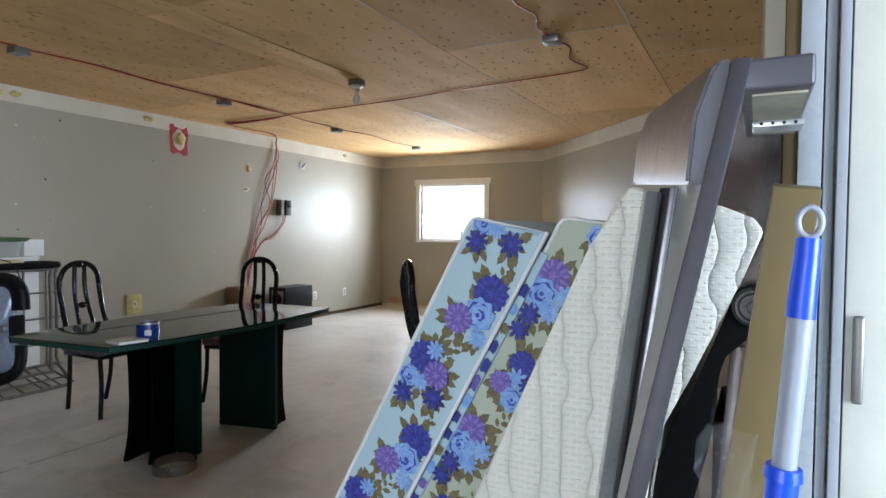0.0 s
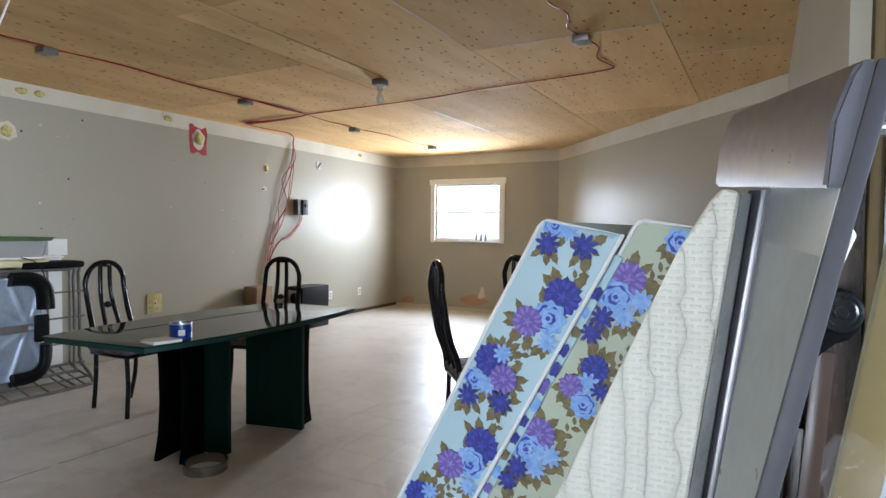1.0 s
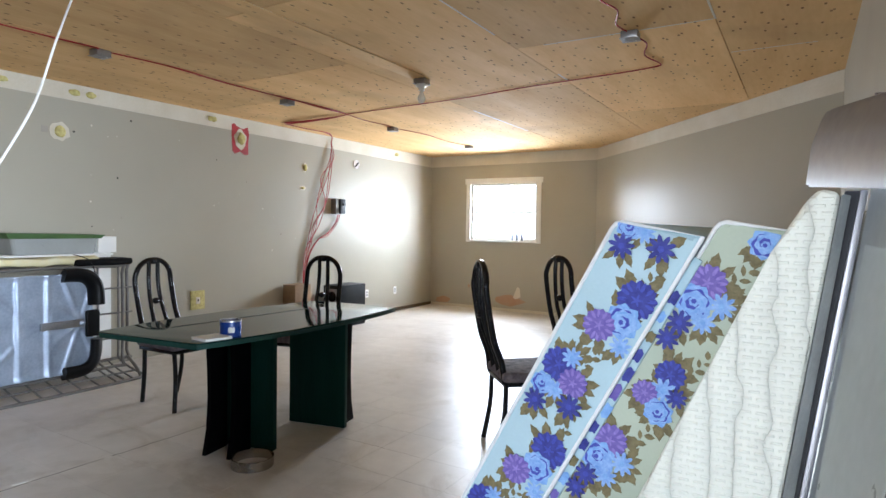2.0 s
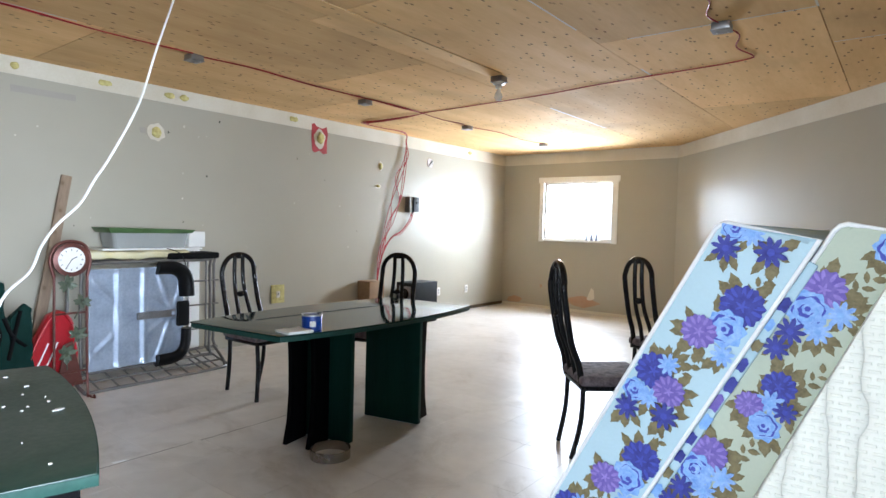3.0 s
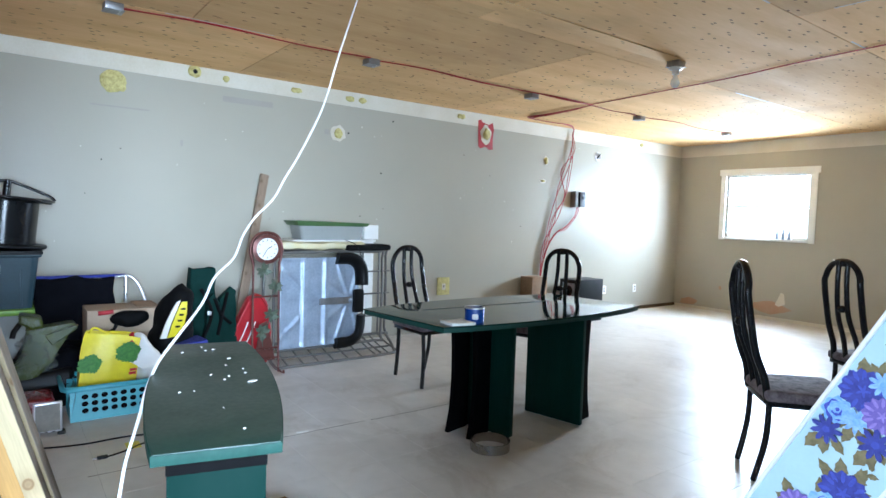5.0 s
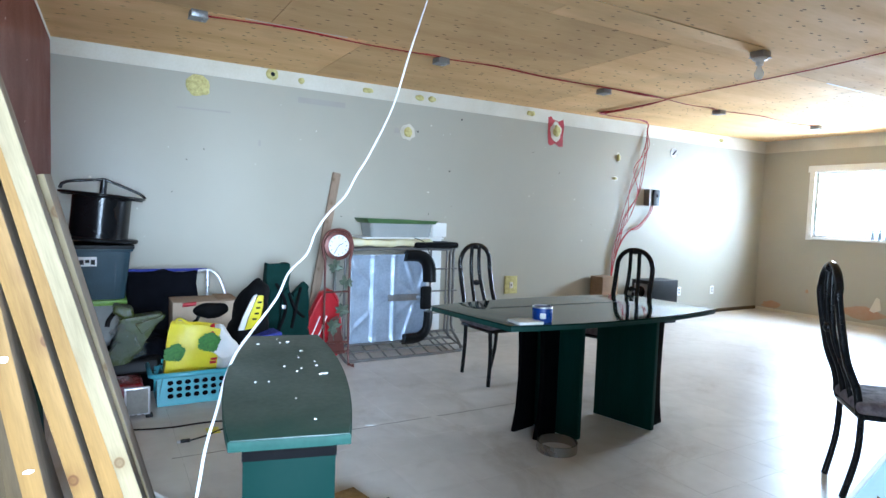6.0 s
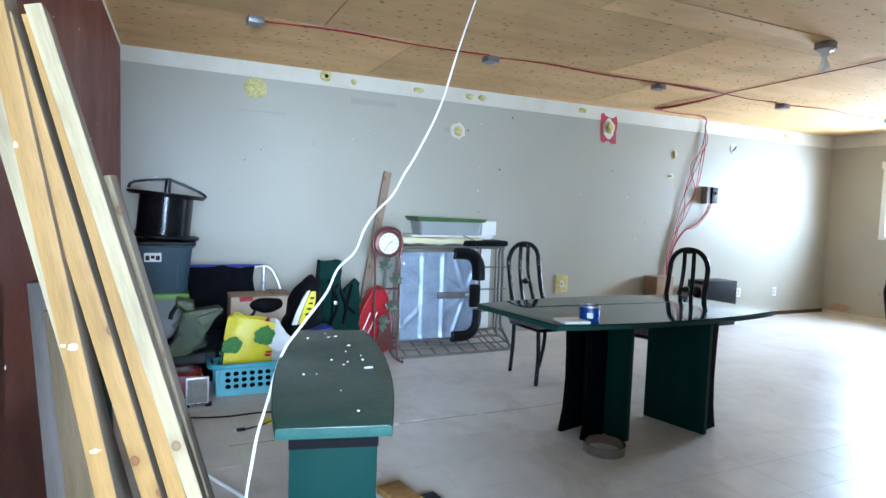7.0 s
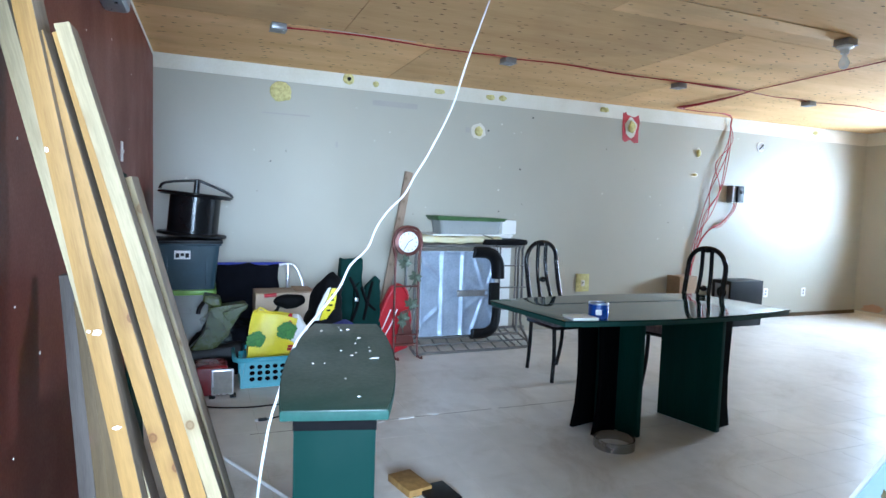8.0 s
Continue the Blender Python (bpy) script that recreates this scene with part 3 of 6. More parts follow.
part("tabletop", slab(boat(0, 0, 0.81, 0.338, 0.425), 0.720, 0.7435, 0.003, m=skew), DARKEDGE, table)
part("glass_top", slab(boat(0, 0, 0.815, 0.342, 0.43), 0.744, 0.752, 0.002, m=skew), GLASSTOP, table, "dark glossy glass sheet")


for cx, cy, out, along in ((2.757, 4.283, 1, (-0.15, 0.16)), (2.675, 3.757, -1, (-0.14, 0.025))):
    base = pose(cx, cy, 0, 0, 0, 12.8)
    part("pedestal_panel", box((-0.205, -0.018, 0.008), (0.205, 0.018, 0.72), 0.003, m=base), GREEN, table)
    part("glide", box((-0.16, -0.012, 0.0), (0.16, 0.012, 0.008), m=base), WHITE, table, "pale felt strip under the panel", smooth=False)
    for u in along:
        wing = [(0.0, 0.0), (0.0, 0.72), (0.16, 0.72), (0.142, 0.5), (0.137, 0.32), (0.150, 0.14), (0.185, 0.0)]
        side_m = base @ pose(u, 0.02 * out, 0, 0, 0, 90 if out > 0 else -90)
        part("curved_wing", prism(wing, 0.028, 0.003, m=side_m), BLACKLAM, table, "black curved side panel")
ring = spun([(0.113, 0), (0.113, 0.052), (0.108, 0.052), (0.108, 0.0), (0.113, 0)], 48)
bmesh.ops.delete(ring, geom=[f for f in ring.faces if len(f.verts) > 4], context="FACES_ONLY")
part("foot_ring", ring, RINGSTEEL, table, "hollow brushed steel ring").matrix_basis = pose(2.93, 3.59, 0.0035)


# ---- chairs ----


def dining_chair(at, facing, label, tall=1.05, sweep=0.115):
    """Arched black tube back that sweeps rearward, two spindles, padded seat; it looks along its own +x."""
    ch = thing("dining_chair", label, "chair", at, "black dining chairs", turn=facing)
    w, hw = 0.148, tall

    def back(pts):
        out = []
        for y, z in pts:
            f = min(max((z - 0.42) / 0.46, 0.0), 1.0)
            out.append((-0.01 - sweep * f * f * (3 - 2 * f), y, z))
        return out
    arch = [(-w - 0.012, 0.42), (-w - 0.006, 0.54), (-w, 0.68), (-w, hw - 0.17), (-w * 0.94, hw - 0.10), (-w * 0.74, hw - 0.045), (-w * 0.40, hw - 0.010), (0, hw)]
    arch += [(-y, z) for y, z in reversed(arch[:-1])]
    part("back_frame", tube(back(arch), 0.0185, 5, 12), BLACK, ch)
    for k in (-1, 1):
        part("spindle", tube(back([(0.058 * k, 0.44), (0.052 * k, 0.58), (0.043 * k, 0.75), (0.038 * k, hw - 0.16), (0.036 * k, hw - 0.012)]), 0.0155, 5, 10), BLACK, ch)
    for z in (hw - 0.012, hw - 0.31):
        x = back([(0, z)])[0][0]
        part("joint_ball", spun([(0.006, -0.028), (0.02, -0.02), (0.025, 0.0), (0.02, 0.02), (0.006, 0.028)], 16, m=pose(x, 0, z, 0, 90)), BLACK, ch)
    part("seat", rumple(box((-0.03, -0.205, 0.43), (0.39, 0.205, 0.487), 0.024, seg=3), 0.005, 9), SEATCLOTH, ch, "mottled dark padded seat")
    part("seat_frame", box((-0.02, -0.19, 0.402), (0.38, 0.19, 0.43), 0.008), BLACK, ch)
    for x, y, fx, fy in ((0.0, 0.155, -0.05, 0.143), (0.355, 0.175, 0.385, 0.197)):
        for k in (-1, 1):
            part("leg", tube([(x, y * k, 0.42), (x + 0.25 * (fx - x) + 0.006, y * k, 0.22), (fx, fy * k, 0.0035)], 0.0155, 4, 10), BLACK, ch)
    return ch


dining_chair((1.39, 4.09, 0), 2, "black tubular arched-back dining chair beside the green table", 1.04)
dining_chair((2.115, 4.95, 0), -72, "black tubular arched-back dining chair at the table end", 1.055)
dining_chair((3.912, 4.612, 0), 42, "black tubular chair with a mottled seat standing apart", 1.11)
dining_chair((3.935, 5.82, 0), 60, "black tubular arched-back chair behind the mattresses", 1.10)

# ---- leaning mattresses ----


def mattress(name, outline, y, length, mat, label, bevel=0.012, piped=None):
    th = thing(name, label, "mattress", (0, y, 0), "mattresses leaning on the wall")
    part("body", prism(outline, length, bevel, seg=3), mat, th)
    if piped:
        edge = [(x, 0.003, z) for x, z in outline[1:]] + [(outline[0][0], 0.003, outline[0][1] + 0.01)]
        part("piping", tube(edge, 0.0048, 1, 8), PIPING, th, "white piped seam")
        back = [(x, length - 0.003, z) for x, z in outline[1:]]
        part("piping", tube(back, 0.0065, 1, 8), PIPING, th, "white piped seam")
    return th


def lean_outline(x_foot, thick, rise, lean):
    """A slab of that thickness on the floor, leaning to +x."""
    s, c = math.sin(radians(lean)), math.cos(radians(lean))
    a = (x_foot, 0.0)
    b = (x_foot + s * rise, c * rise)
    e = (b[0] + thick * c + 0.045 * s, b[1] - thick * s + 0.045 * c)
    rnd = []
    for k in range(4):
        t = k / 3
        q = 0.024 * (1 - math.sin(t * math.pi / 2)), 0.024 * (1 - math.cos(t * math.pi / 2))
        rnd.append((b[0] - s * q[0] + c * q[1], b[1] - c * q[0] - s * q[1]))
    rnd.append(e)
    return [(a[0] + thick / c, 0.0), a] + rnd


def blob(bm, cx, cy, r, rim, jag, level, index, turn=0.0, squash=1.0):
    """A flat shape with a wavy rim, laid on the plane of the print."""
    n = rim * 4
    vs = []
    for k in range(n):
        a = 2 * math.pi * k / n
        rr = r * (1 - jag * (0.5 - 0.5 * math.cos(rim * a)))
        x, y = rr * math.cos(a), rr * squash * math.sin(a)
        vs.append(bm.verts.new((cx + x * math.cos(turn) - y * math.sin(turn), cy + x * math.sin(turn) + y * math.cos(turn), level)))
    bm.faces.new(vs).material_index = index


def leaf(bm, cx, cy, length, turn, level, rng):
    w = length * rng.uniform(0.22, 0.32)
    pts = [(0, 0), (0.15, 0.6), (0.3, 0.72), (0.36, 1.0), (0.55, 0.8), (0.66, 0.85), (0.8, 0.4), (1, 0), (0.8, -0.4), (0.66, -0.85), (0.55, -0.8), (0.36, -1.0), (0.3, -0.72), (0.15, -0.6)]
    vs = []
    for u, v in pts:
        x, y = u * length, v * w
        vs.append(bm.verts.new((cx + x * math.cos(turn) - y * math.sin(turn), cy + x * math.sin(turn) + y * math.cos(turn), level)))
    bm.faces.new(vs).material_index = 3


def rose(bm, cx, cy, r, level, dark, light, rng):
    """A rose: thin rings of petals, light and dark by turns, round a close heart."""
    blob(bm, cx, cy, r, 8, 0.2, level, dark, rng.uniform(0, 6))
    for k, (f, colour) in enumerate(((0.88, light), (0.74, 4), (0.68, light), (0.54, dark), (0.46, light), (0.34, 4), (0.28, light), (0.14, 4))):
        a = rng.uniform(0, 6.28)
        blob(bm, cx + 0.07 * r * math.cos(a), cy + 0.07 * r * math.sin(a), r * f, 6, 0.17, level + 0.00006 * (k + 1), colour, a)


def double_flower(bm, cx, cy, r, level, base, petal, rng):
    """A full bloom: a wavy disc under three rings of petals."""
    blob(bm, cx, cy, r, 13, 0.16, level, base, rng.uniform(0, 6))
    for f, count, pr in ((0.68, 12, 0.27), (0.40, 8, 0.23), (0.14, 5, 0.17)):
        for k in range(count):
            a = k * 2 * math.pi / count + f * 3 + rng.uniform(-0.1, 0.1)
            blob(bm, cx + f * r * math.cos(a), cy + f * r * math.sin(a), pr * r, 3, 0.1, level + 0.00012 + 0.0004 * (0.8 - f) + 0.00001 * k, petal if count != 8 else base, a, 0.34)


def star_flower(bm, cx, cy, r, level, colour, heart, rng):
    """A daisy of pointed petals."""
    a0 = rng.uniform(0, 6)
    for k in range(9):
        a = a0 + k * 2 * math.pi / 9
        blob(bm, cx + 0.55 * r * math.cos(a), cy + 0.55 * r * math.sin(a), 0.47 * r, 2, 0.3, level + 0.0001 * (k % 3), colour, a, 0.52)
    blob(bm, cx, cy, 0.24 * r, 5, 0.15, level + 0.0005, heart, 0)


# the two bunches that repeat up each mattress: kind, across, up, radius
BUNCH_BLUE = (("double", 0.117, 0.0, 0.043, 0, 4), ("rose", 0.114, -0.054, 0.040, 1, 5), ("double", 0.076, -0.086, 0.036, 2, 6), ("star", 0.136, -0.102, 0.024, 5, 1))
BUNCH_MIX = (("double", 0.044, 0.0, 0.041, 0, 4), ("star", 0.062, 0.030, 0.024, 5, 1), ("rose", 0.031, -0.058, 0.028, 1, 5), ("star", 0.064, -0.054, 0.024, 5, 1), ("double", 0.090, -0.018, 0.034, 2, 6), ("star", 0.036, -0.100, 0.028, 0, 4), ("star", 0.108, -0.068, 0.030, 0, 4))
BUNCH_VIOLET = (("double", 0.040, 0.0, 0.038, 2, 6), ("rose", 0.036, -0.047, 0.039, 1, 5), ("star", 0.084, -0.027, 0.027, 5, 1), ("star", 0.070, -0.072, 0.025, 5, 1), ("star", 0.034, -0.096, 0.027, 0, 4), ("star", 0.030, -0.136, 0.025, 0, 4))
BUNCH_SMALL = (("double", 0.072, 0.0, 0.032, 0, 4), ("star", 0.076, -0.036, 0.027, 5, 1), ("double", 0.048, -0.060, 0.027, 2, 6), ("rose", 0.090, -0.080, 0.031, 1, 5), ("star", 0.104, -0.034, 0.022, 0, 4))


def floral(parent, outline, wide, rows, seed, lean, rise):
    """Bunches of printed blooms with leaves round them, up the end of a mattress."""
    rng = random.Random(seed)
    t = radians(lean)
    for bunch, start in rows:
        bm = bmesh.new()
        cx = sum(f[1] for f in bunch) / len(bunch)
        cy = start + sum(f[2] for f in bunch) / len(bunch)
        reach = max(math.hypot(f[1] - cx, start + f[2] - cy) + f[3] for f in bunch)
        spread = 0
        for shape, u, v, r, first, second in bunch:
            if start + v > rise + 0.01:
                continue
            out = math.atan2(start + v - cy, u - cx)
            for k in range(-2, 3):
                a = out + 0.62 * k + rng.uniform(-0.2, 0.2)
                spread += 1
                long = 0.65 * r + rng.uniform(0.012, 0.024)
                bx_ = u + 0.55 * r * math.cos(a)
                if not 0.012 < bx_ + long * math.cos(a) < wide - 0.012:
                    long *= 0.5
                if 0.008 < bx_ < wide - 0.008 and 0.010 < bx_ + long * math.cos(a) < wide - 0.010:
                    leaf(bm, bx_, start + v + 0.55 * r * math.sin(a), long, a + rng.uniform(-0.25, 0.25), 0.0004 + 0.00004 * spread, rng)
        for k in range(6):
            leaf(bm, min(cx + 0.03, wide - 0.05) + 0.003 * k, cy + reach * 0.72 + 0.011 * k, rng.uniform(0.014, 0.024), 1.2 + (0.9 if k % 2 else -0.8), 0.0019 + 0.00004 * k, rng)
        for n, (shape, u, v, r, first, second) in enumerate(bunch):
            if start + v > rise + 0.26 * u - 0.006 or u > wide:
                continue
            level = 0.0022 + 0.0007 * n
            if shape == "double":
                double_flower(bm, u, start + v, r, level, first, second, rng)
            elif shape == "rose":
                rose(bm, u, start + v, r, level, first, second, rng)
            else:
                star_flower(bm, u, start + v, r, level, first, second, rng)
        # lay the print on the end face: x across, y up the lean
        for v in bm.verts:
            w, up, lv = v.co
            w, up = min(max(w, 0.007), wide - 0.007), min(up, rise - 0.008 + 0.26 * max(0.0, min(w, wide)))
            v.co = Vector((outline[1][0] + up * math.sin(t) + w * math.cos(t), -lv, up * math.cos(t) - w * math.sin(t)))
        part("printed_bouquet", bm, [P_BLUE, P_SKY, P_PURPLE, P_LEAF, P_BLUE2, P_PALE, P_PURPLE2], parent, "printed blue and violet flowers with olive leaves", smooth=False)


P_BLUE2 = material("print_bright_blue", (0.05, 0.07, 0.42), 0.65, 0, (0.035, 0.045, 0.30), 90, 240)
P_PALE = material("print_pale_blue", (0.30, 0.47, 0.76), 0.65, 0, (0.12, 0.25, 0.60), 90, 240)
P_PURPLE2 = material("print_pale_violet", (0.26, 0.19, 0.55), 0.65, 0, (0.18, 0.13, 0.42), 90, 240)
LEAN = 27.6
M1 = lean_outline(4.432, 0.163, 1.513, LEAN)
M2 = lean_outline(4.626, 0.15, 1.515, LEAN)
M3 = [(5.33, 0.0), (4.855, 0.0), (5.420, 1.284), (5.466, 1.366), (5.484, 1.386), (5.512, 1.378)]
M4 = [(5.40, 0), (5.29, 0.0), (5.53, 1.33), (5.582, 1.322), (5.635, 1.300), (5.649, 1.278), (5.620, 1.20), (5.535, 1.01), (5.475, 0.90), (5.42, 0.5)]
m1 = mattress("mattress", M1, 2.62, 1.9, TICKBLUE, "pale blue mattress with blue and violet flowers, leaning", piped=True)
m2 = mattress("mattress", M2, 2.64, 1.9, TICKGREEN, "faded greenish mattress with blue flowers, leaning", piped=True)
PERIOD = 0.393
floral(m1, M1, 0.163, [(BUNCH_BLUE, 1.384 - PERIOD * k) for k in range(4)] + [(BUNCH_MIX, 1.174 + PERIOD * (1 - k)) for k in range(4)], 3, LEAN, 1.513)
floral(m2, M2, 0.15, [(BUNCH_VIOLET, 1.392 - PERIOD * k) for k in range(4)] + [(BUNCH_SMALL, 1.193 + PERIOD * (1 - k)) for k in range(4)], 8, LEAN, 1.515)
roll = [(4.432 + u * math.cos(radians(LEAN)), -u * math.sin(radians(LEAN))) for u in (0.163, 0.184)]
lift = Vector((math.sin(radians(LEAN)), 0, math.cos(radians(LEAN))))
bm = bmesh.new()
foot_line = [Vector((roll[0][0], 0.012, roll[0][1])), Vector((roll[1][0], 0.014, roll[1][1])), Vector((roll[1][0], 0.07, roll[1][1])), Vector((roll[0][0], 0.07, roll[0][1]))]
hexa([p + lift * 0.12 for p in foot_line], [p + lift * 1.515 for p in foot_line], 0.005, bm)
part("back_roll", bm, TICKBLUE, m1, "shaded rolled edge with blue print")
rng = random.Random(4)
bm = bmesh.new()
for k in range(26):
    up, u = 0.25 + 0.047 * k, 0.174 + rng.uniform(-0.003, 0.003)
    blob(bm, 0, 0, rng.uniform(0.012, 0.022), 7, 0.25, 0, rng.choice((0, 0, 1, 2, 3)), rng.uniform(0, 6))
    bm.verts.ensure_lookup_table()
    for v in bm.verts[-28:]:
        w = max(-0.0085, min(0.0085, v.co.x))
        v.co = Vector((4.432 + (up + v.co.y) * lift.x + (u + w) * lift.z, 0.0108 - 0.00004 * k, (up + v.co.y) * lift.z - (u + w) * lift.x))
part("printed_edge", bm, [P_BLUE, P_SKY, P_PURPLE, P_LEAF], m1, "strip of blue and violet print", smooth=False)
m3 = mattress("mattress", M3, 2.48, 1.85, QUILT, "cream quilted mattress leaning on its side", 0.012)
part("edge_band", hexa([(5.332, -0.004, 0.0), (5.356, 0.03, 0.0), (5.356, 0.2, 0.0), (5.332, 0.2, 0.0)], [(5.512, -0.004, 1.376), (5.526, 0.03, 1.376), (5.526, 0.2, 1.376), (5.512, 0.2, 1.376)], 0.003), BANDGREY, m3, "plain grey border")
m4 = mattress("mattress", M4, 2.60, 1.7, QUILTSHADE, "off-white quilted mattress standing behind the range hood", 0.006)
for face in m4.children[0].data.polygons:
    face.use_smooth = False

# ---- range hood ----
hood = thing("range_hood", "stainless steel range hood leaning upright against the wall", "range hood")
far_shift = Vector((-0.139, 0.455, 0.035))
near = [Vector((5.566, 2.154, 1.328)), Vector((5.572, 2.154, 1.40)), Vector((5.588, 2.154, 1.448)), Vector((5.596, 2.154, 1.460)), Vector((5.612, 2.154, 1.460)), Vector((5.604, 2.154, 1.328))]
bm = bmesh.new()
ring_a, ring_b = [bm.verts.new(p) for p in near], [bm.verts.new(p + far_shift) for p in near]
bm.faces.new(ring_a), bm.faces.new(ring_b[::-1])
for k in range(6):
    bm.faces.new((ring_a[k], ring_b[k], ring_b[(k + 1) % 6], ring_a[(k + 1) % 6]))
bmesh.ops.bevel(bm, geom=list(bm.edges), offset=0.004, segments=2, affect="EDGES")
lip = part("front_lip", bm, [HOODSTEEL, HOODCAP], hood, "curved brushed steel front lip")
# End faces towards the entry take the darkened steel, as if in shade.
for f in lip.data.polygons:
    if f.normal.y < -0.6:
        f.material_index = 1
part("inner_panel", hexa([(5.31, 2.17, 0.0), (5.32, 2.17, 0.0), (5.345, 2.53, 0.0), (5.335, 2.53, 0.0)], [(5.585, 2.17, 1.345), (5.591, 2.17, 1.345), (5.525, 2.53, 1.36), (5.519, 2.53, 1.36)], 0.001), HOODGREY, hood, "grey inner panel")
part("side_edge", hexa([(5.302, 2.150, 0.0), (5.328, 2.150, 0.0), (5.328, 2.168, 0.0), (5.302, 2.168, 0.0)], [(5.610, 2.150, 1.459), (5.630, 2.150, 1.459), (5.630, 2.168, 1.459), (5.610, 2.168, 1.459)], 0.003), HOODDARK, hood, "dark steel side edge")
part("channel", hexa([(5.305, 2.56, 0.0), (5.338, 2.56, 0.0), (5.338, 2.58, 0.0), (5.305, 2.58, 0.0)], [(5.484, 2.55, 1.352), (5.516, 2.55, 1.352), (5.516, 2.57, 1.352), (5.484, 2.57, 1.352)], 0.003), HOODDARK, hood, "dark channel edge")
part("channel_rim", hexa([(5.322, 2.535, 0.0), (5.331, 2.535, 0.0), (5.331, 2.555, 0.0), (5.322, 2.555, 0.0)], [(5.504, 2.53, 1.352), (5.514, 2.53, 1.352), (5.514, 2.55, 1.352), (5.504, 2.55, 1.352)], 0.002), HOODSTEEL, hood)
part("top_plate", box((5.618, 2.152, 1.424), (5.688, 2.50, 1.457), 0.006, seg=4), HOODCAP, hood)
part("cavity", box((5.630, 2.172, 1.4215), (5.683, 2.46, 1.4245)), CAVITY, hood, "cream underside")
bm = box((5.63, 2.26, 1.402), (5.685, 2.31, 1.409), 0.002)
part("light_strip", bm, STEEL, hood, "perforated metal strip")
for k in range(4):
    part("bulb_hole", rod((5.640 + 0.012 * k, 2.262, 1.4055), (5.640 + 0.012 * k, 2.2590, 1.4055), 0.002, seg=10), MATTBLACK, hood)



def settle(*obs):
    """Brings the things beside the door to their place against the jamb."""
    for ob in obs:
        ob.matrix_world = pose(0.036, 0.018, 0) @ Matrix.Diagonal((1, 1, 1.025, 1)) @ ob.matrix_world


settle(hood, m4)

# ---- things beside the door ----
arm = thing("folded_stroller", "black plastic folded stroller frame with a round joint", "stroller")
part("arm", prism([(5.41, 0.0), (5.425, 0.45), (5.475, 0.83), (5.540, 0.99), (5.578, 1.09), (5.608, 1.172), (5.630, 1.184), (5.655, 1.176), (5.672, 1.150), (5.668, 1.112), (5.650, 1.090), (5.612, 1.078), (5.585, 1.05), (5.575, 1.018), (5.578, 0.95), (5.566, 0.87), (5.532, 0.76), (5.52, 0.5), (5.51, 0.0)], 0.04, 0.008, m=pose(0, 2.675, 0)), ARMBLACK, arm)
for r, d in ((0.036, 0.010), (0.026, 0.015), (0.011, 0.022)):
    part("joint_disc", spun([(r * 0.8, 0), (r, 0.003), (r, d), (r * 0.85, d + 0.002)], 28, m=pose(5.636, 2.677, 1.142, 90)), BLACK, arm)


settle(arm)


def post(name, low, high, wide, deep, mat, label, category, group="", turn=0.0):
    """The same, with its wide side square to x whatever the lean."""
    low, high = Vector(low), Vector(high)
    z = (high - low).normalized()
    x = Vector((math.cos(radians(turn)), math.sin(radians(turn)), 0))
    x = (x - z * x.dot(z)).normalized()
    y = z.cross(x)
    bm = box((-wide / 2, -deep / 2, 0), (wide / 2, deep / 2, (high - low).length), 0.002)
    ob = solid(name, bm, mat, label, category, group)
    m = Matrix((x, y, z)).transposed().to_4x4()
    ob.matrix_world = Matrix.Translation(low) @ m
    return ob


post("board", (5.553, 2.62, 0), (5.717, 2.31, 1.366), 0.052, 0.03, BOARD, "tan wooden board leaning on the door jamb", "board", "boards by the door")
settle(post("board", (5.555, 2.745, 0), (5.640, 2.747, 1.378), 0.026, 0.012, BROWNWOOD, "narrow brown board standing behind the stroller frame", "board", "boards by the door"))
settle(post("board", (5.548, 2.728, 0), (5.615, 2.728, 1.06), 0.036, 0.016, DARKBROWN, "short dark brown board behind the stroller frame", "board", "boards by the door"))
solid("panel", prism([(5.654, 0.0), (5.712, 0.0), (5.712, 1.58), (5.57, 1.58), (5.57, 1.35), (5.654, 1.35)], 0.018, m=pose(0, 2.758, 0)), DARKBROWN, "dark brown varnished panel beside the door jamb", "panel", smooth=False)
stick = thing("tool_handle", "ochre wooden tool handle beside the mop", "handle")
part("shaft", rod((5.640, 2.262, 0.0), (5.716, 2.262, 1.245), 0.005, 0.005, seg=16), OCHRE, stick)
part("tip", spun([(0.005, 0), (0.0055, 0.004), (0.004, 0.009), (0.0, 0.011)], 16, m=pose(5.716, 2.262, 1.244)), OCHRE, stick)
mop = thing("mop_handle", "pale grey telescopic mop handle with bright blue grips", "mop")
tip, foot_ = Vector((5.724, 2.20, 1.307)), Vector((5.632, 2.18, 0.0))
at = lambda z: foot_.lerp(tip, z / 1.307)
part("pole", rod(at(0.05), at(1.225), 0.0125, bm=None, seg=20), GREYPLASTIC, mop)
part("upper_grip", rod(at(1.217), at(1.303), 0.0145, 0.0125, seg=20), BLUEGRIP, mop, "blue plastic grip")
part("lower_grip", rod(at(0.78), at(1.045), 0.0165, 0.0165, seg=20), BLUEGRIP, mop, "blue plastic sleeve")
part("collar", rod(at(1.04), at(1.053), 0.0195, 0.018, seg=20), BLUEGRIP, mop)
part("hanging_loop", tube([tip + Vector((0.011 * math.sin(a), 0, 0.013 - 0.016 * math.cos(a))) for a in (k * math.pi / 4 for k in range(8))], 0.0035, 4, 8, closed=True), GREYPLASTIC, mop)
part("mop_head", box((5.52, 2.10, 0.0), (5.72, 2.22, 0.05), 0.012), GREYPLASTIC, mop)
bm = bmesh.new()
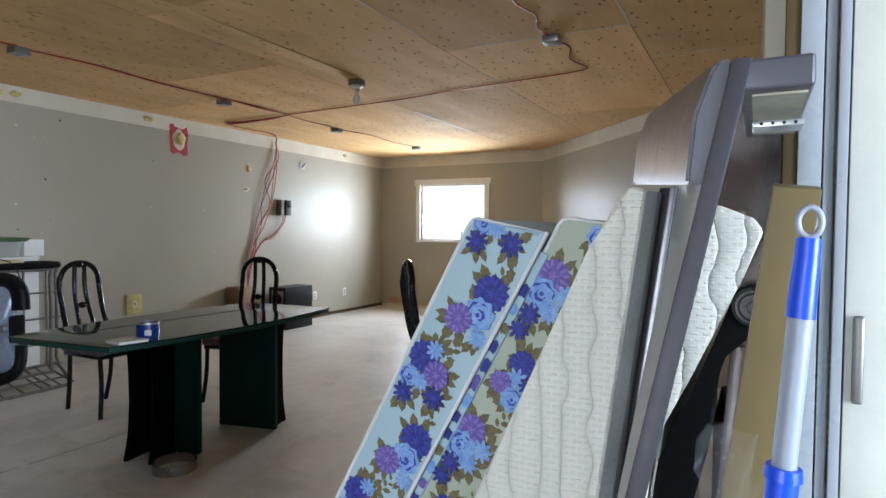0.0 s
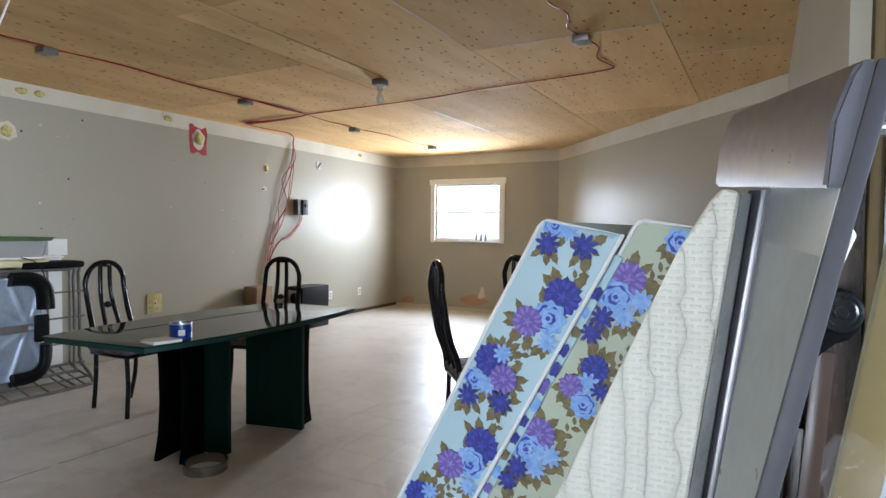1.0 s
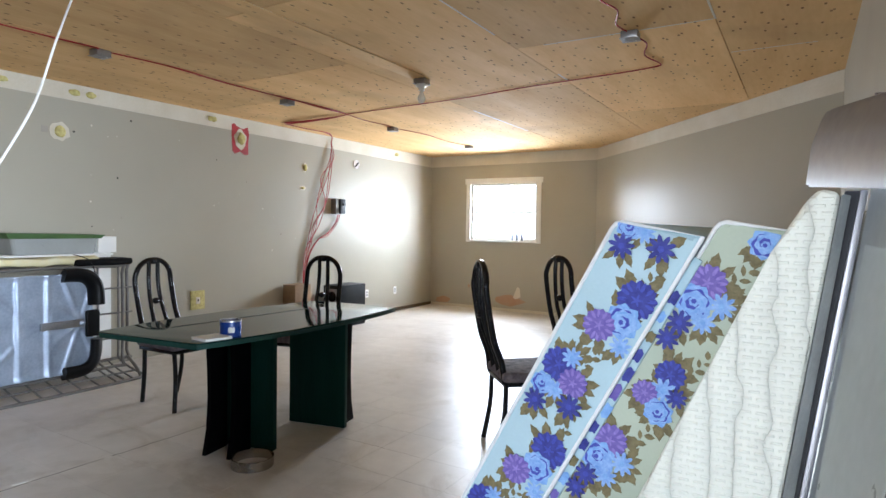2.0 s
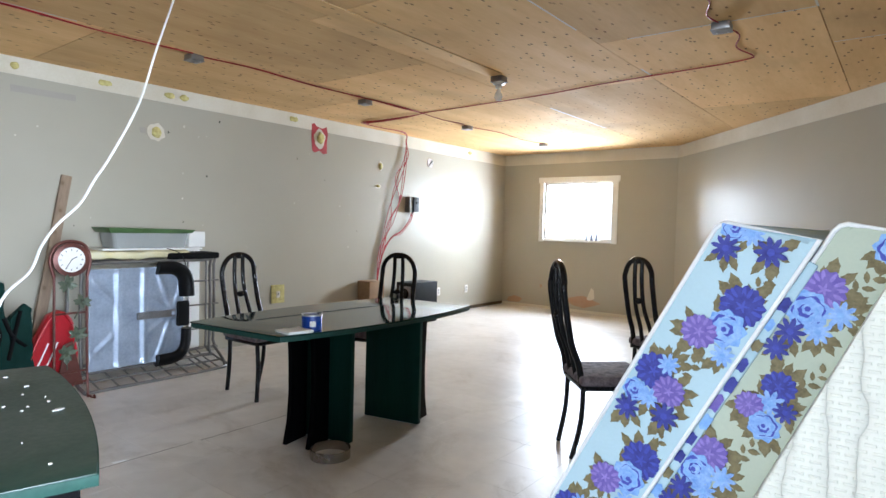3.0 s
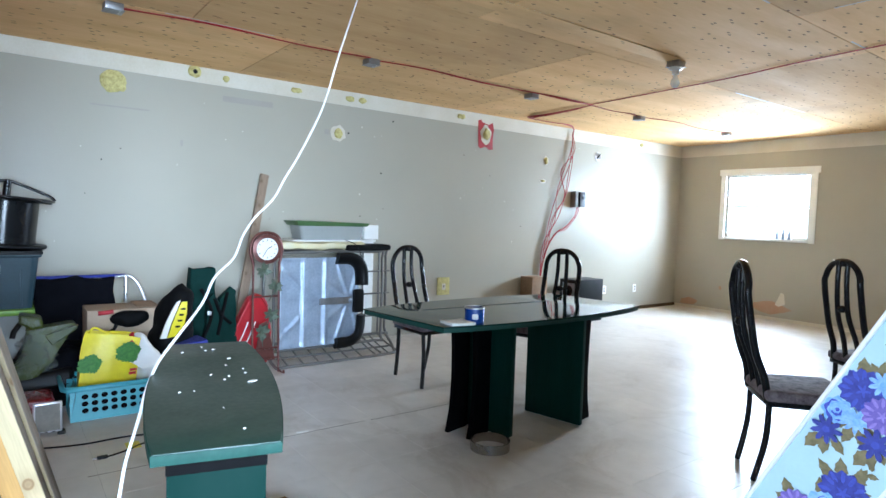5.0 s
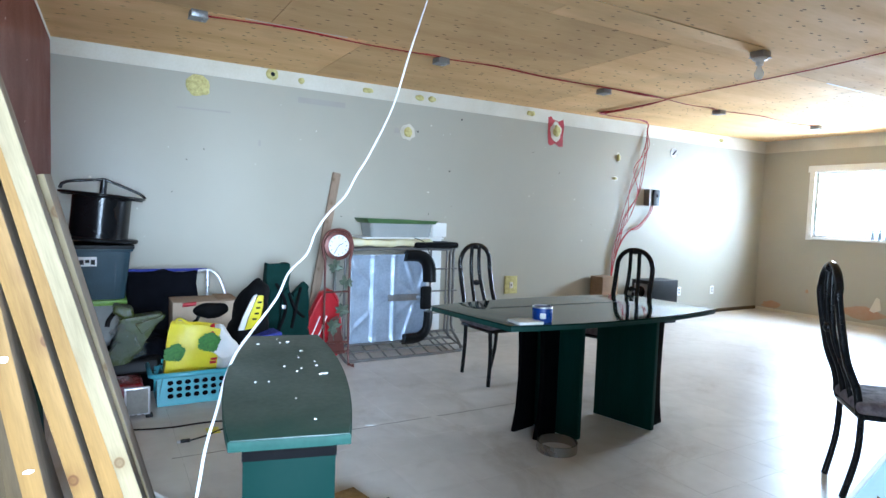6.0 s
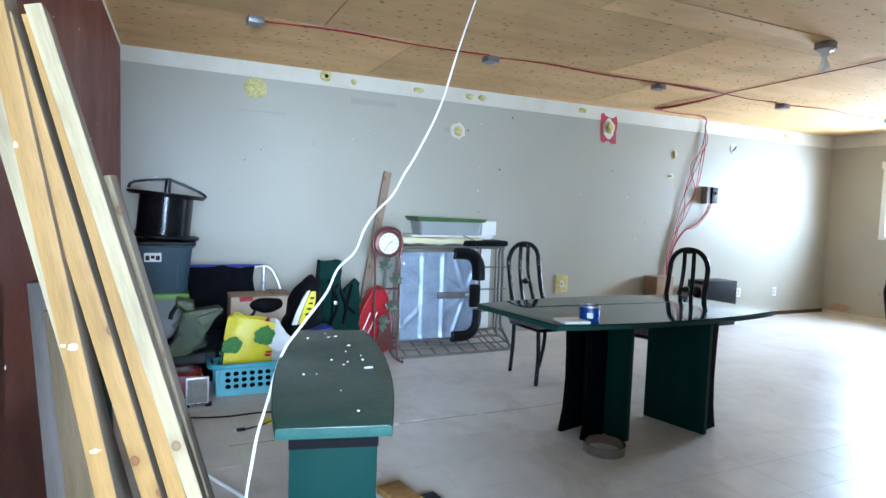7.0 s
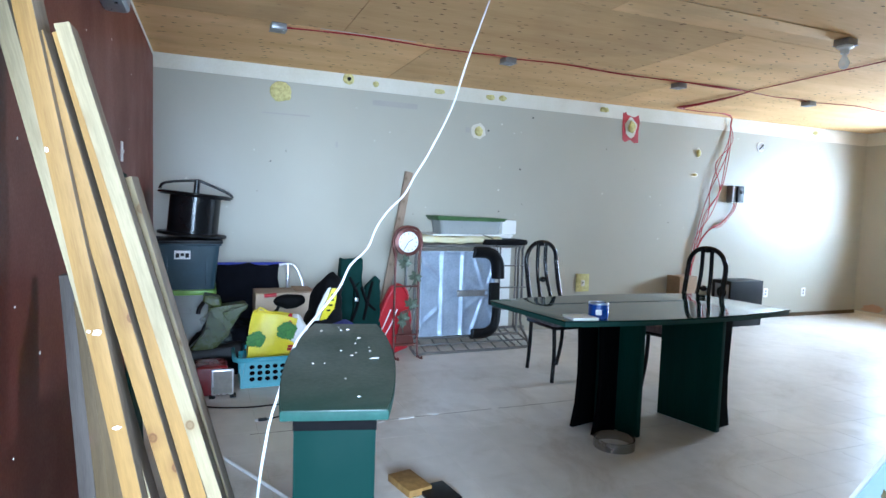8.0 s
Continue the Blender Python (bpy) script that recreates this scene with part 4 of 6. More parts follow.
bmesh.ops.create_grid(bm, x_segments=16, y_segments=30, size=0.5, matrix=pose(5.660, 2.238, 0.86, 90, 0, 8) @ Matrix.Diagonal((0.07, 0.42, 1, 1)))
rumple(bm, 0.022, 34)
for v in bm.verts:
    v.co.x += 0.018 * math.sin(v.co.z * 23)
film = solid("plastic_sheet", bm, FILM, "crumpled clear plastic sheet beside the mop handle", "plastic sheet")
film.modifiers.new("thick", "SOLIDIFY").thickness = 0.001
bm = box((5.60, 2.86, 0.0), (5.68, 3.2, 0.9), 0.01)
solid("carton", bm, DARKBROWN, "dark brown carton standing behind the boards", "box")

# ---- narrow green table ----
low = thing("console_table", "narrow dark green boat-shaped table littered with paint chips", "table")
spin = pose(3.455, 1.923, 0, 0, 0, 76)
part("tabletop", slab(boat(0, 0, 0.583, 0.141, 0.188), 0.731, 0.755, 0.003, m=spin), GREENTOP, low)
part("edge_band", slab(boat(0, 0, 0.586, 0.144, 0.191), 0.727, 0.7525, 0.0015, m=spin), GREENEDGE, low, "lighter green worn edge")
part("apron", box((-0.114, -0.545, 0.685), (0.114, 0.52, 0.728), m=spin), ARMBLACK, low, smooth=False)
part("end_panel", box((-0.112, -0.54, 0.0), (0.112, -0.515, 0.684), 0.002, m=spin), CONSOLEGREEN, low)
part("end_panel", box((-0.112, 0.49, 0.0), (0.112, 0.515, 0.684), 0.002, m=spin), GREEN, low)
part("stretcher", box((-0.012, -0.515, 0.2), (0.012, 0.49, 0.684), 0.002, m=spin), GREEN, low)
rng = random.Random(5)
for k in range(17):
    x, y = rng.uniform(-0.13, 0.14), rng.uniform(-0.5, 0.45)
    if k < 12:
        x, y = rng.gauss(-0.055, 0.05), rng.gauss(0.12, 0.18)
        x, y = max(-0.14, min(0.14, -x)), max(-0.5, min(0.5, y))
    r = 0.016 if k == 3 else rng.choice((0.003, 0.004, 0.005, 0.007))
    bm = bmesh.new()
    q0 = spin @ Vector((x, y, 0.7555))
    slab([(q0.x + r * rng.uniform(0.5, 1.2) * math.cos(a), q0.y + r * rng.uniform(0.5, 1.2) * math.sin(a)) for a in (0.2, 1.3, 2.4, 3.6, 5.0)], 0.7555, 0.758, bm=bm)
    solid("paint_chip", bm, WHITE, "white flake of plaster on the green table", "debris", "plaster flakes", smooth=False)

# ---- studs on the maroon wall ----


def stud(foot, lean, top, x, wide, mat, label, turn=-12.0, deep=0.088, edge=None):
    """A leaning stud: y of its foot, y gained for each metre up, height, x of its front."""
    ob = post("stud", (x - deep / 2, foot, 0), (x - deep / 2, foot + lean * top, top), deep, wide, mat, label, "stud", "studs leaning on the wall", turn)
    ob.data.materials.append(edge or LITSIDE)
    # Sides towards the window get the wood with window light in its colour.
    for f in ob.data.polygons:
        if f.normal.y > 0.6:
            f.material_index = 1
    return ob


def fleck(ob, x, y, z, w, h, seed):
    """A splash of white paint on the front of a stud."""
    rng, bm = random.Random(seed), bmesh.new()
    ring = [(y + w * rng.uniform(0.7, 1.15) * math.cos(a), z + h * rng.uniform(0.7, 1.15) * math.sin(a)) for a in (k * 0.698 for k in range(9))]
    prism([(u, v) for u, v in ring], 0.0012, bm=bm)
    for v in bm.verts:
        v.co = Vector((x + v.co.y, v.co.x, v.co.z))
    spot = part("paint_fleck", bm, WHITE, ob, "white paint splash", smooth=False)
    return spot


# Stud sides: the window's grey light is put into this wood colour.
LITSIDE = knotty("window_lit_side", (0.29, 0.235, 0.18), (0.22, 0.16, 0.11))
stud_a = stud(1.389, -0.1838, 1.86, 3.90, 0.043, PINE, "yellow pine stud with knots and white paint splashes", -7)
for y, z, w, h, seed in ((0.004, 0.985, 0.012, 0.008, 1), (0.0, 0.735, 0.011, 0.005, 2), (-0.016, 1.44, 0.004, 0.007, 3), (-0.014, 0.992, 0.005, 0.004, 4)):
    fleck(stud_a, 0.0442, y, z, w, h, seed)
stud(1.524, -0.260, 1.69, 3.88, 0.042, PINE, "yellow pine stud with dark knots, leaning on the wall", -7)
stud(1.576, -0.2575, 1.70, 3.87, 0.039, PINE, "yellow pine stud with knots between two others", -7)
stud(1.629, -0.2844, 1.712, 3.90, 0.034, PALEPINE, "pale cream spruce stud, its rough edge greyed as window-lit, leaning", -2, edge=LITSIDE)
stud(1.635, -0.2713, 1.36, 3.78, 0.026, PALEPINE, "short pale spruce stud behind the others", -6)
stud(1.428, -0.240, 1.82, 3.85, 0.040, PALEPINE, "pale spruce stud flat against the maroon wall", -4)
stud(1.158, -0.0671, 1.073, 3.56, 0.044, GREYWOOD, "short weathered grey stud against the wall", -3, 0.06, GREYWOOD)
stud(1.212, -0.0898, 1.0, 3.58, 0.038, BROWNWOOD, "short tan board against the wall", -3, 0.04, BROWNWOOD)
stud(1.265, -0.115, 0.95, 3.62, 0.04, BROWNWOOD, "short brown board against the wall", -3, 0.04, BROWNWOOD)
stud(1.33, -0.15, 0.9, 3.66, 0.05, BROWNWOOD, "short brown board behind the yellow studs", -3, 0.04, BROWNWOOD)
post("panel", (2.55, 1.18, 0), (2.50, 1.10, 1.42), 0.35, 0.02, CLOTHGREEN, "dark green panel leaning on the maroon wall", "panel")
switch = thing("light_switch", "white light switch on the maroon wall", "switch")
part("plate", box((1.78, 1.029, 1.50), (1.85, 1.036, 1.61), 0.002), WHITE, switch)
part("toggle", box((1.81, 1.036, 1.545), (1.82, 1.044, 1.565), 0.001), WHITE, switch)
alarm = thing("wall_lamp", "white plastic wall fitting high on the maroon wall", "lamp")
part("housing", box((2.32, 1.012, 2.165), (2.70, 1.13, 2.34), 0.03, seg=3), VINYL, alarm)
part("button", rod((2.5, 1.09, 2.166), (2.5, 1.09, 2.160), 0.008), MATTBLACK, alarm)

# ---- ceiling fittings and wiring ----
solid("ceiling_batten", box((2.73, 1.9, H - 0.007), (2.87, 5.34, H - 0.001), 0.002), PLY, "long flat wooden batten on the ceiling", "batten")


def junction_box(x, y, turn=0):
    b = thing("junction_box", "small zinc electrical box on the plywood ceiling", "electrical box", (x, y, H), "ceiling electrical boxes", turn=turn)
    part("body", box((-0.05, -0.05, -0.042), (0.05, 0.05, -0.001), 0.006), ZINC, b)
    part("cover", box((-0.054, -0.054, -0.046), (0.054, 0.054, -0.042), 0.001), ZINC, b)
    for k in (-1, 1):
        part("screw", rod((0.03 * k, 0.03, -0.049), (0.03 * k, 0.03, -0.046), 0.005, seg=8), STEEL, b)
    return b


for x, y in ((1.29, 1.92), (1.24, 3.71), (1.20, 5.50), (1.19, 7.22), (1.27, 8.98), (4.53, 5.06), (2.79, 5.42)):
    junction_box(x, y, 3)
lamp = thing("bulb_holder", "white ceramic lampholder with an unlit bulb", "lamp", (2.79, 5.42, H - 0.046))
part("holder", spun([(0.05, 0), (0.05, -0.012), (0.026, -0.025), (0.024, -0.05)], 24), PORCELAIN, lamp)
part("bulb", spun([(0.013, -0.05), (0.016, -0.07), (0.03, -0.10), (0.032, -0.118), (0.022, -0.142), (0.004, -0.15)], 24), BULBGLASS, lamp, "clear glass bulb, unlit")


def cable(pts, r=0.0045, mat=None, label="red electrical cable stapled to the plywood ceiling", sway=0.0, seed=0, name="electrical_cable", group="red cables", category="cable"):
    rng = random.Random(seed)
    line = [Vector(p) + sway * Vector((rng.uniform(-1, 1), rng.uniform(-1, 1), 0)) for p in pts]
    return solid(name, tube(line, r, 5, 6), mat or PINKWIRE, label, category, group)


Z = H - 0.008
for k in range(2):
    cable([(1.25, 1.95, Z), (1.31 + 0.01 * k, 2.5, Z), (1.27, 3.1, Z), (1.30, 3.66, Z)], sway=0.012, seed=k)
for k in range(3):
    cable([(1.27, 3.75, Z), (1.31, 4.2, Z), (1.26 + 0.02 * k, 4.8, Z - 0.004), (1.29, 5.45, Z), (1.33 - 0.03 * k, 5.9, Z - 0.006), (1.28, 6.28, Z)], sway=0.015, seed=10 + k)
cable([(1.28, 6.28, Z), (2.0, 6.22, Z), (2.82, 6.14, Z - 0.004), (3.3, 6.05, Z), (3.88, 5.98, Z), (4.3, 5.92, Z), (4.52, 5.89, Z), (4.56, 5.80, Z), (4.50, 5.55, Z), (4.56, 5.3, Z), (4.53, 5.1, Z)], sway=0.012, seed=30)
cable([(4.53, 5.02, Z), (4.50, 4.85, Z), (4.57, 4.65, Z), (4.53, 4.42, Z), (4.60, 4.1, Z), (4.52, 3.7, Z), (4.55, 3.0, Z)], sway=0.01, seed=31)
cable([(1.28, 6.28, Z), (1.22, 6.7, Z), (1.25, 7.0, Z), (1.20, 7.18, Z)], sway=0.01, seed=32)
cable([(1.20, 7.26, Z), (1.28, 7.8, Z), (1.22, 8.4, Z), (1.27, 8.94, Z)], sway=0.015, seed=33)
for k in range(5):
    f = (k - 2) / 2
    cable([(1.26, 6.3, Z), (1.0, 6.33 + 0.02 * f, Z - 0.01), (0.6, 6.36 + 0.04 * f, Z - 0.012), (0.28, 6.40 + 0.05 * f, Z - 0.006), (0.24, 6.75, Z - 0.01), (0.22, 7.1 + 0.03 * f, Z), (0.10, 7.36, Z - 0.01), (0.03, 7.43, 2.42),
           (0.03 + 0.008 * k, 7.41 + 0.03 * math.sin(2.1 * k), 2.2), (0.03, 7.33 + 0.10 * math.sin(2.6 * k + 0.5), 1.93), (0.03 + 0.01 * k, 7.22 + 0.11 * math.sin(1.7 * k + 2.0), 1.62), (0.03, 7.12 + 0.09 * math.sin(2.9 * k + 1.0), 1.32), (0.03, 7.0 + 0.04 * f, 1.0), (0.03, 6.93 + 0.02 * f, 0.62), (0.06, 6.92, 0.2)], sway=0.006, seed=40 + k,
          label="red electrical cable running down the taupe wall")
for k in range(3):
    cable([(0.04, 7.56 + 0.02 * k, 1.48), (0.03, 7.52 + 0.02 * k, 1.36), (0.03, 7.36, 1.22 - 0.02 * k), (0.03, 7.2, 1.14), (0.03, 7.06, 1.0), (0.03, 6.97, 0.8)], sway=0.008, seed=50 + k, label="red electrical cable looping from the grey wall box")
cord = [(2.36, 2.991, 2.514), (2.60, 2.765, 2.113), (2.70, 2.636, 1.819), (2.75, 2.501, 1.577), (2.78, 2.42, 1.459), (2.80, 2.358, 1.36), (2.83, 2.266, 1.275), (2.86, 2.204, 1.195), (2.90, 2.155, 1.105), (2.95, 2.065, 1.032), (3.0, 2.006, 0.938), (3.13, 1.886, 0.841), (3.25, 1.799, 0.782), (3.33, 1.748, 0.712), (3.38, 1.720, 0.643), (3.42, 1.679, 0.535), (3.44, 1.659, 0.441), (3.42, 1.643, 0.311), (3.36, 1.638, 0.15), (3.22, 1.66, 0.012), (2.97, 1.80, 0.0105)]
cable(cord, 0.0055, WHITECABLE, "thick white cable hanging from the ceiling to the floor", 0, 0, "white_cable", "")
cable([(2.38, 1.51, 0.009), (2.6, 1.62, 0.009), (2.98, 1.80, 0.009), (3.3, 1.93, 0.009)], 0.0085, WHITECABLE, "white cable lying across the floor", 0, 0, "white_cable", "")

# ---- patches and boxes on the long wall ----


def foam_patch(y, z, w, h, label, seed=0, halo=None):
    """Set foam squeezed out of a hole, on a torn patch of bare board."""
    p = thing("foam_patch", label, "wall patch", (0, y, z), "foam-filled holes in the wall")
    rng = random.Random(seed)
    if halo:
        n = 14
        out = [(halo[0] * rng.uniform(0.8, 1.1) * math.cos(2 * math.pi * k / n), halo[1] * rng.uniform(0.8, 1.1) * math.sin(2 * math.pi * k / n)) for k in range(n)]
        part("torn_edge", prism(out, 0.003, m=pose(0.0042, 0, 0, 0, 0, 90)), BARE, p, "torn pale plaster edge", smooth=False)
    bm = bmesh.new()
    bmesh.ops.create_icosphere(bm, subdivisions=3, radius=1, matrix=pose(0.006, 0, 0) @ Matrix.Diagonal((0.018, w, h, 1)))
    rumple(bm, 0.012 if w > 0.05 else 0.006, 28, seed)
    part("foam", bm, FOAM, p)
    return p


foam_patch(2.09, 2.285, 0.095, 0.09, "large round yellow foam patch on the taupe wall", 1)
foam_patch(2.70, 2.462, 0.055, 0.05, "yellow foam round a dark hole at the wall top", 2)
solid("vent_hole", rod((0.02, 2.70, 2.462), (0.032, 2.70, 2.458), 0.018), MATTBLACK, "dark hole in yellow foam", "hole")
foam_patch(4.05, 2.085, 0.045, 0.05, "yellow foam patch with a torn pale edge", 3, (0.085, 0.085))
for n, (y, w) in enumerate(((2.96, 0.03), (3.61, 0.055), (4.17, 0.05), (4.31, 0.045), (5.58, 0.06), (8.95, 0.05))):
    foam_patch(y, 2.44, w, 0.028, "small flat yellow foam patch on the bare strip", 5 + n)
foam_patch(6.97, 2.05, 0.03, 0.045, "small foam patch with a pale torn edge", 15, (0.045, 0.06))
foam_patch(6.93, 1.79, 0.03, 0.015, "small torn dent in the taupe wall", 16, (0.06, 0.03))
for y, z, w, h in ((2.14, 2.09, 0.42, 0.012), (2.60, 1.85, 0.02, 0.05), (3.16, 2.27, 0.45, 0.05), (3.93, 2.09, 0.05, 0.05)):
    solid("scuff", box((0.0, y - w / 2, z - h / 2), (0.0022, y + w / 2, z + h / 2)), WALLPATCH, "dull filled patch on the taupe wall", "wall patch", "scuffs on the wall", smooth=False)
rng = random.Random(11)
for k in range(46):
    y, z = rng.uniform(1.2, 8.6), rng.uniform(1.0, 2.3)
    r = rng.choice((0.004, 0.005, 0.006, 0.009))
    solid("plaster_dot", spun([(r, 0), (r, 0.0015)], 8, m=pose(0.0, y, z, 0, 90)), BARE if k % 3 else MATTBLACK, "small filled nail hole", "wall patch", "nail holes", smooth=False)
tape = thing("taped_box", "electrical box of foam masked with red tape", "electrical box", (0, 5.95, 2.262))
out = [(0.125, 0.08), (0.105, 0.16), (0.04, 0.13), (-0.05, 0.15), (-0.075, 0.18), (-0.12, 0.165), (-0.115, 0.03), (-0.105, -0.13), (-0.07, -0.155), (0.0, -0.125), (0.06, -0.16), (0.115, -0.15), (0.11, -0.03)]
part("red_tape", prism(out, 0.003, m=pose(0.0032, 0, 0, 0, 0, 90)), REDTAPE, tape, "torn red tape", smooth=False)
part("paper", prism([(0.082 * (1 + 0.12 * math.sin(5 * a)) * math.cos(a), 0.11 * (1 + 0.1 * math.sin(4 * a + 1)) * math.sin(a)) for a in (k * math.pi / 9 for k in range(18))], 0.003, m=pose(0.0068, 0, 0.01, 0, 0, 90)), BARE, tape, smooth=False)
bm = bmesh.new()
bmesh.ops.create_icosphere(bm, subdivisions=3, radius=1, matrix=pose(0.012, 0.01, 0.02) @ Matrix.Diagonal((0.02, 0.05, 0.07, 1)))
part("foam", rumple(bm, 0.014, 24, 4), FOAM, tape)
rb = thing("round_box", "round steel electrical box set in the wall", "electrical box", (0, 7.98, 2.19))
part("rim", spun([(0.06, 0.0), (0.06, 0.012), (0.048, 0.012), (0.048, 0.004)], 28, m=pose(0, 0, 0, 0, 90)), STEEL, rb)
part("wires", rod((0.008, -0.02, -0.03), (0.02, 0.03, 0.03), 0.008), MATTBLACK, rb)


def outlet(y, z, yellow=False):
    o = thing("wall_outlet", "outlet box in yellow foam" if yellow else "white wall outlet with a plate", "outlet", (0, y, z), "wall outlets")
    if yellow:
        part("foam", rumple(box((0.0, -0.085, -0.10), (0.014, 0.085, 0.10), 0.006), 0.008, 20), FOAM, o)
        part("box", box((0.012, -0.022, -0.04), (0.018, 0.026, 0.03), 0.003), BARE, o)
        part("hole", box((0.018, -0.004, -0.012), (0.020, 0.008, 0.012)), MATTBLACK, o, smooth=False)
        return
    part("plate", box((0.0, -0.036, -0.058), (0.006, 0.036, 0.058), 0.002), WHITE, o)
    for k in (-1, 1):
        part("socket", box((0.006, -0.016, 0.02 * k - 0.014), (0.008, 0.016, 0.02 * k + 0.014), 0.001), VINYL, o)


outlet(5.395, 0.51, True)
outlet(8.95, 0.325)
outlet(8.25, 0.33)
pb = thing("wall_control_box", "grey and black metal control box on the wall", "control box", (0, 7.55, 1.575))
part("case", box((0.0, -0.085, -0.10), (0.09, -0.02, 0.11), 0.006), GREYPIPE, pb)
part("front", box((0.0, -0.018, -0.095), (0.11, 0.085, 0.105), 0.006), MATTBLACK, pb)
part("knob", rod((0.11, 0.05, 0.03), (0.125, 0.05, 0.03), 0.022), MATTBLACK, pb)
case = thing("black_metal_case", "black metal electronics case on the floor by the wall", "case", (0.12, 7.46, 0))
part("body", box((0.0, -0.26, 0.0), (0.28, 0.26, 0.545), 0.006), MATTBLACK, case)
part("side_panel", box((0.05, -0.263, 0.03), (0.25, -0.260, 0.50)), ZINC, case, smooth=False)
part("fan", spun([(0.07, 0), (0.07, 0.004), (0.05, 0.008), (0.01, 0.008)], 20, m=pose(0.15, -0.263, 0.40, 90)), BLACK, case)
solid("carton", box((0.03, 6.58, 0.0), (0.24, 6.84, 0.59), 0.004), CARD, "beige carton standing against the taupe wall", "box")

# ---- window sill and end wall ----
for k, x in enumerate((1.52, 1.60, 1.68)):
    b = thing("bottle", "small dark bottle on the window sill", "bottle", (x, 10.0, 1.13), "sill bottles")
    part("glass", spun([(0.022, 0), (0.024, 0.06), (0.022, 0.085), (0.009, 0.10), (0.009, 0.115)], 16), GREYPLASTIC, b)
    part("cap", spun([(0.011, 0.115), (0.011, 0.135)], 12), MATTBLACK, b)
for x, z, w, h in ((1.50, 0.17, 0.55, 0.20), (0.75, 0.36, 0.05, 0.06), (0.25, 0.10, 0.35, 0.12)):
    n = 12
    rng = random.Random(int(x * 100))
    pts = [(x + w / 2 * rng.uniform(0.6, 1.1) * math.cos(2 * math.pi * k / n), z + h / 2 * rng.uniform(0.6, 1.1) * math.sin(2 * math.pi * k / n)) for k in range(n)]
    solid("plaster_stain", prism(pts, 0.002, m=pose(0, 9.997, 0)), STAIN, "orange-brown torn stain low on the end wall", "stain", smooth=False)
solid("torn_plaster", prism([(1.55, 0.22), (1.62, 0.40), (1.66, 0.38), (1.68, 0.24), (1.60, 0.20)], 0.004, m=pose(0, 9.992, 0)), BARE, "torn pale plaster low on the end wall", "wall patch", smooth=False)
solid("baseboard_north", box((0.02, 9.985, 0), (2.84, 9.999, 0.045)), BARE, "pale base strip on the end wall", "baseboard", kind="structure", smooth=False)

# ---- things on the dining table ----
can = thing("tin", "blue round tin with a white label on the table", "tin", (3.00, 3.385, 0.7525))
part("wall", spun([(0.050, 0), (0.052, 0.004), (0.052, 0.072), (0.050, 0.078)], 32), BLUELABEL, can)
part("lid_rim", spun([(0.053, 0.074), (0.053, 0.082), (0.049, 0.082), (0.049, 0.076)], 32), STEEL, can)
part("label", box((0.048, -0.016, 0.022), (0.054, 0.016, 0.05), 0.006, m=pose(0, 0, 0, 0, 0, -35)), WHITE, can)
solid("folded_paper", slab([(2.93, 3.21), (3.05, 3.20), (3.075, 3.335), (2.95, 3.345)], 0.7525, 0.766, 0.002), WHITE, "folded white paper lying beside the blue tin", "paper")
for x, y, half, turn in ((2.575, 3.86, 0.50, -2.5), (2.46, 3.37, 0.115, 62)):
    solid("groove_strip", box((-0.007, -half, 0.7522), (0.007, half, 0.7532), m=pose(x, y, 0, 0, 0, turn)), MATTBLACK, "dark strip inlaid in the glass table top", "strip", smooth=False)

# ---- floor litter ----
for x0, y0, w, l, t in ((2.17, 2.62, 0.03, 0.10, 5), (2.15, 2.80, 0.02, 0.07, -10), (2.2, 2.45, 0.012, 0.05, 20)):
    solid("tape_scrap", box((-w / 2, -l / 2, 0.0032), (w / 2, l / 2, 0.0055), m=pose(x0, y0, 0, 0, 0, t)), WHITE, "white scrap of tape on the floor", "debris", "floor scraps", smooth=False)
rng = random.Random(17)
for x, y0, y1 in ((2.17, 1.7, 3.2), (2.174, 3.25, 4.1)):
    pts = [(x + rng.uniform(-0.004, 0.004), y0 + (y1 - y0) * k / 14) for k in range(15)]
    edge = [(u + rng.uniform(0.003, 0.008), v) for u, v in pts]
    solid("floor_seam", slab(pts + edge[::-1], 0.0031, 0.0036), GREYSCUFF, "dirty open seam in the vinyl floor", "seam", "floor seams", smooth=False)
solid("wood_offcut", box((-0.10, -0.06, 0.0), (0.10, 0.06, 0.035), 0.003, m=pose(3.03, 2.35, 0, 0, 0, 12)), PINE, "short yellow pine offcut on the floor", "offcut")
solid("rubber_mat", box((-0.09, -0.07, 0.0), (0.09, 0.07, 0.02), 0.004, m=pose(3.15, 2.45, 0, 0, 0, 8)), MATTBLACK, "black rubber pad on the floor", "mat")
cable([(1.35, 1.30, 0.008), (1.62, 1.45, 0.008), (1.72, 1.7, 0.008), (1.72, 1.95, 0.008), (1.80, 2.2, 0.008)], 0.005, MATTBLACK, "black power cord on the floor", 0, 0, "extension_lead", "")
cable([(1.97, 1.80, 0.006), (1.93, 1.90, 0.006), (1.86, 2.02, 0.006), (1.9, 2.2, 0.006)], 0.005, MATTBLACK, "black extension cord on the floor", 0, 0, "extension_lead", "")
plug = thing("plug", "black three-pin plug with a yellow tag", "plug", (1.97, 1.79, 0.0))
part("body", box((-0.011, -0.03, 0.0), (0.011, 0.02, 0.018), 0.005), MATTBLACK, plug)
for x in (-0.005, 0.005):
    part("pin", box((x - 0.001, -0.048, 0.006), (x + 0.001, -0.03, 0.012)), STEEL, plug, smooth=False)
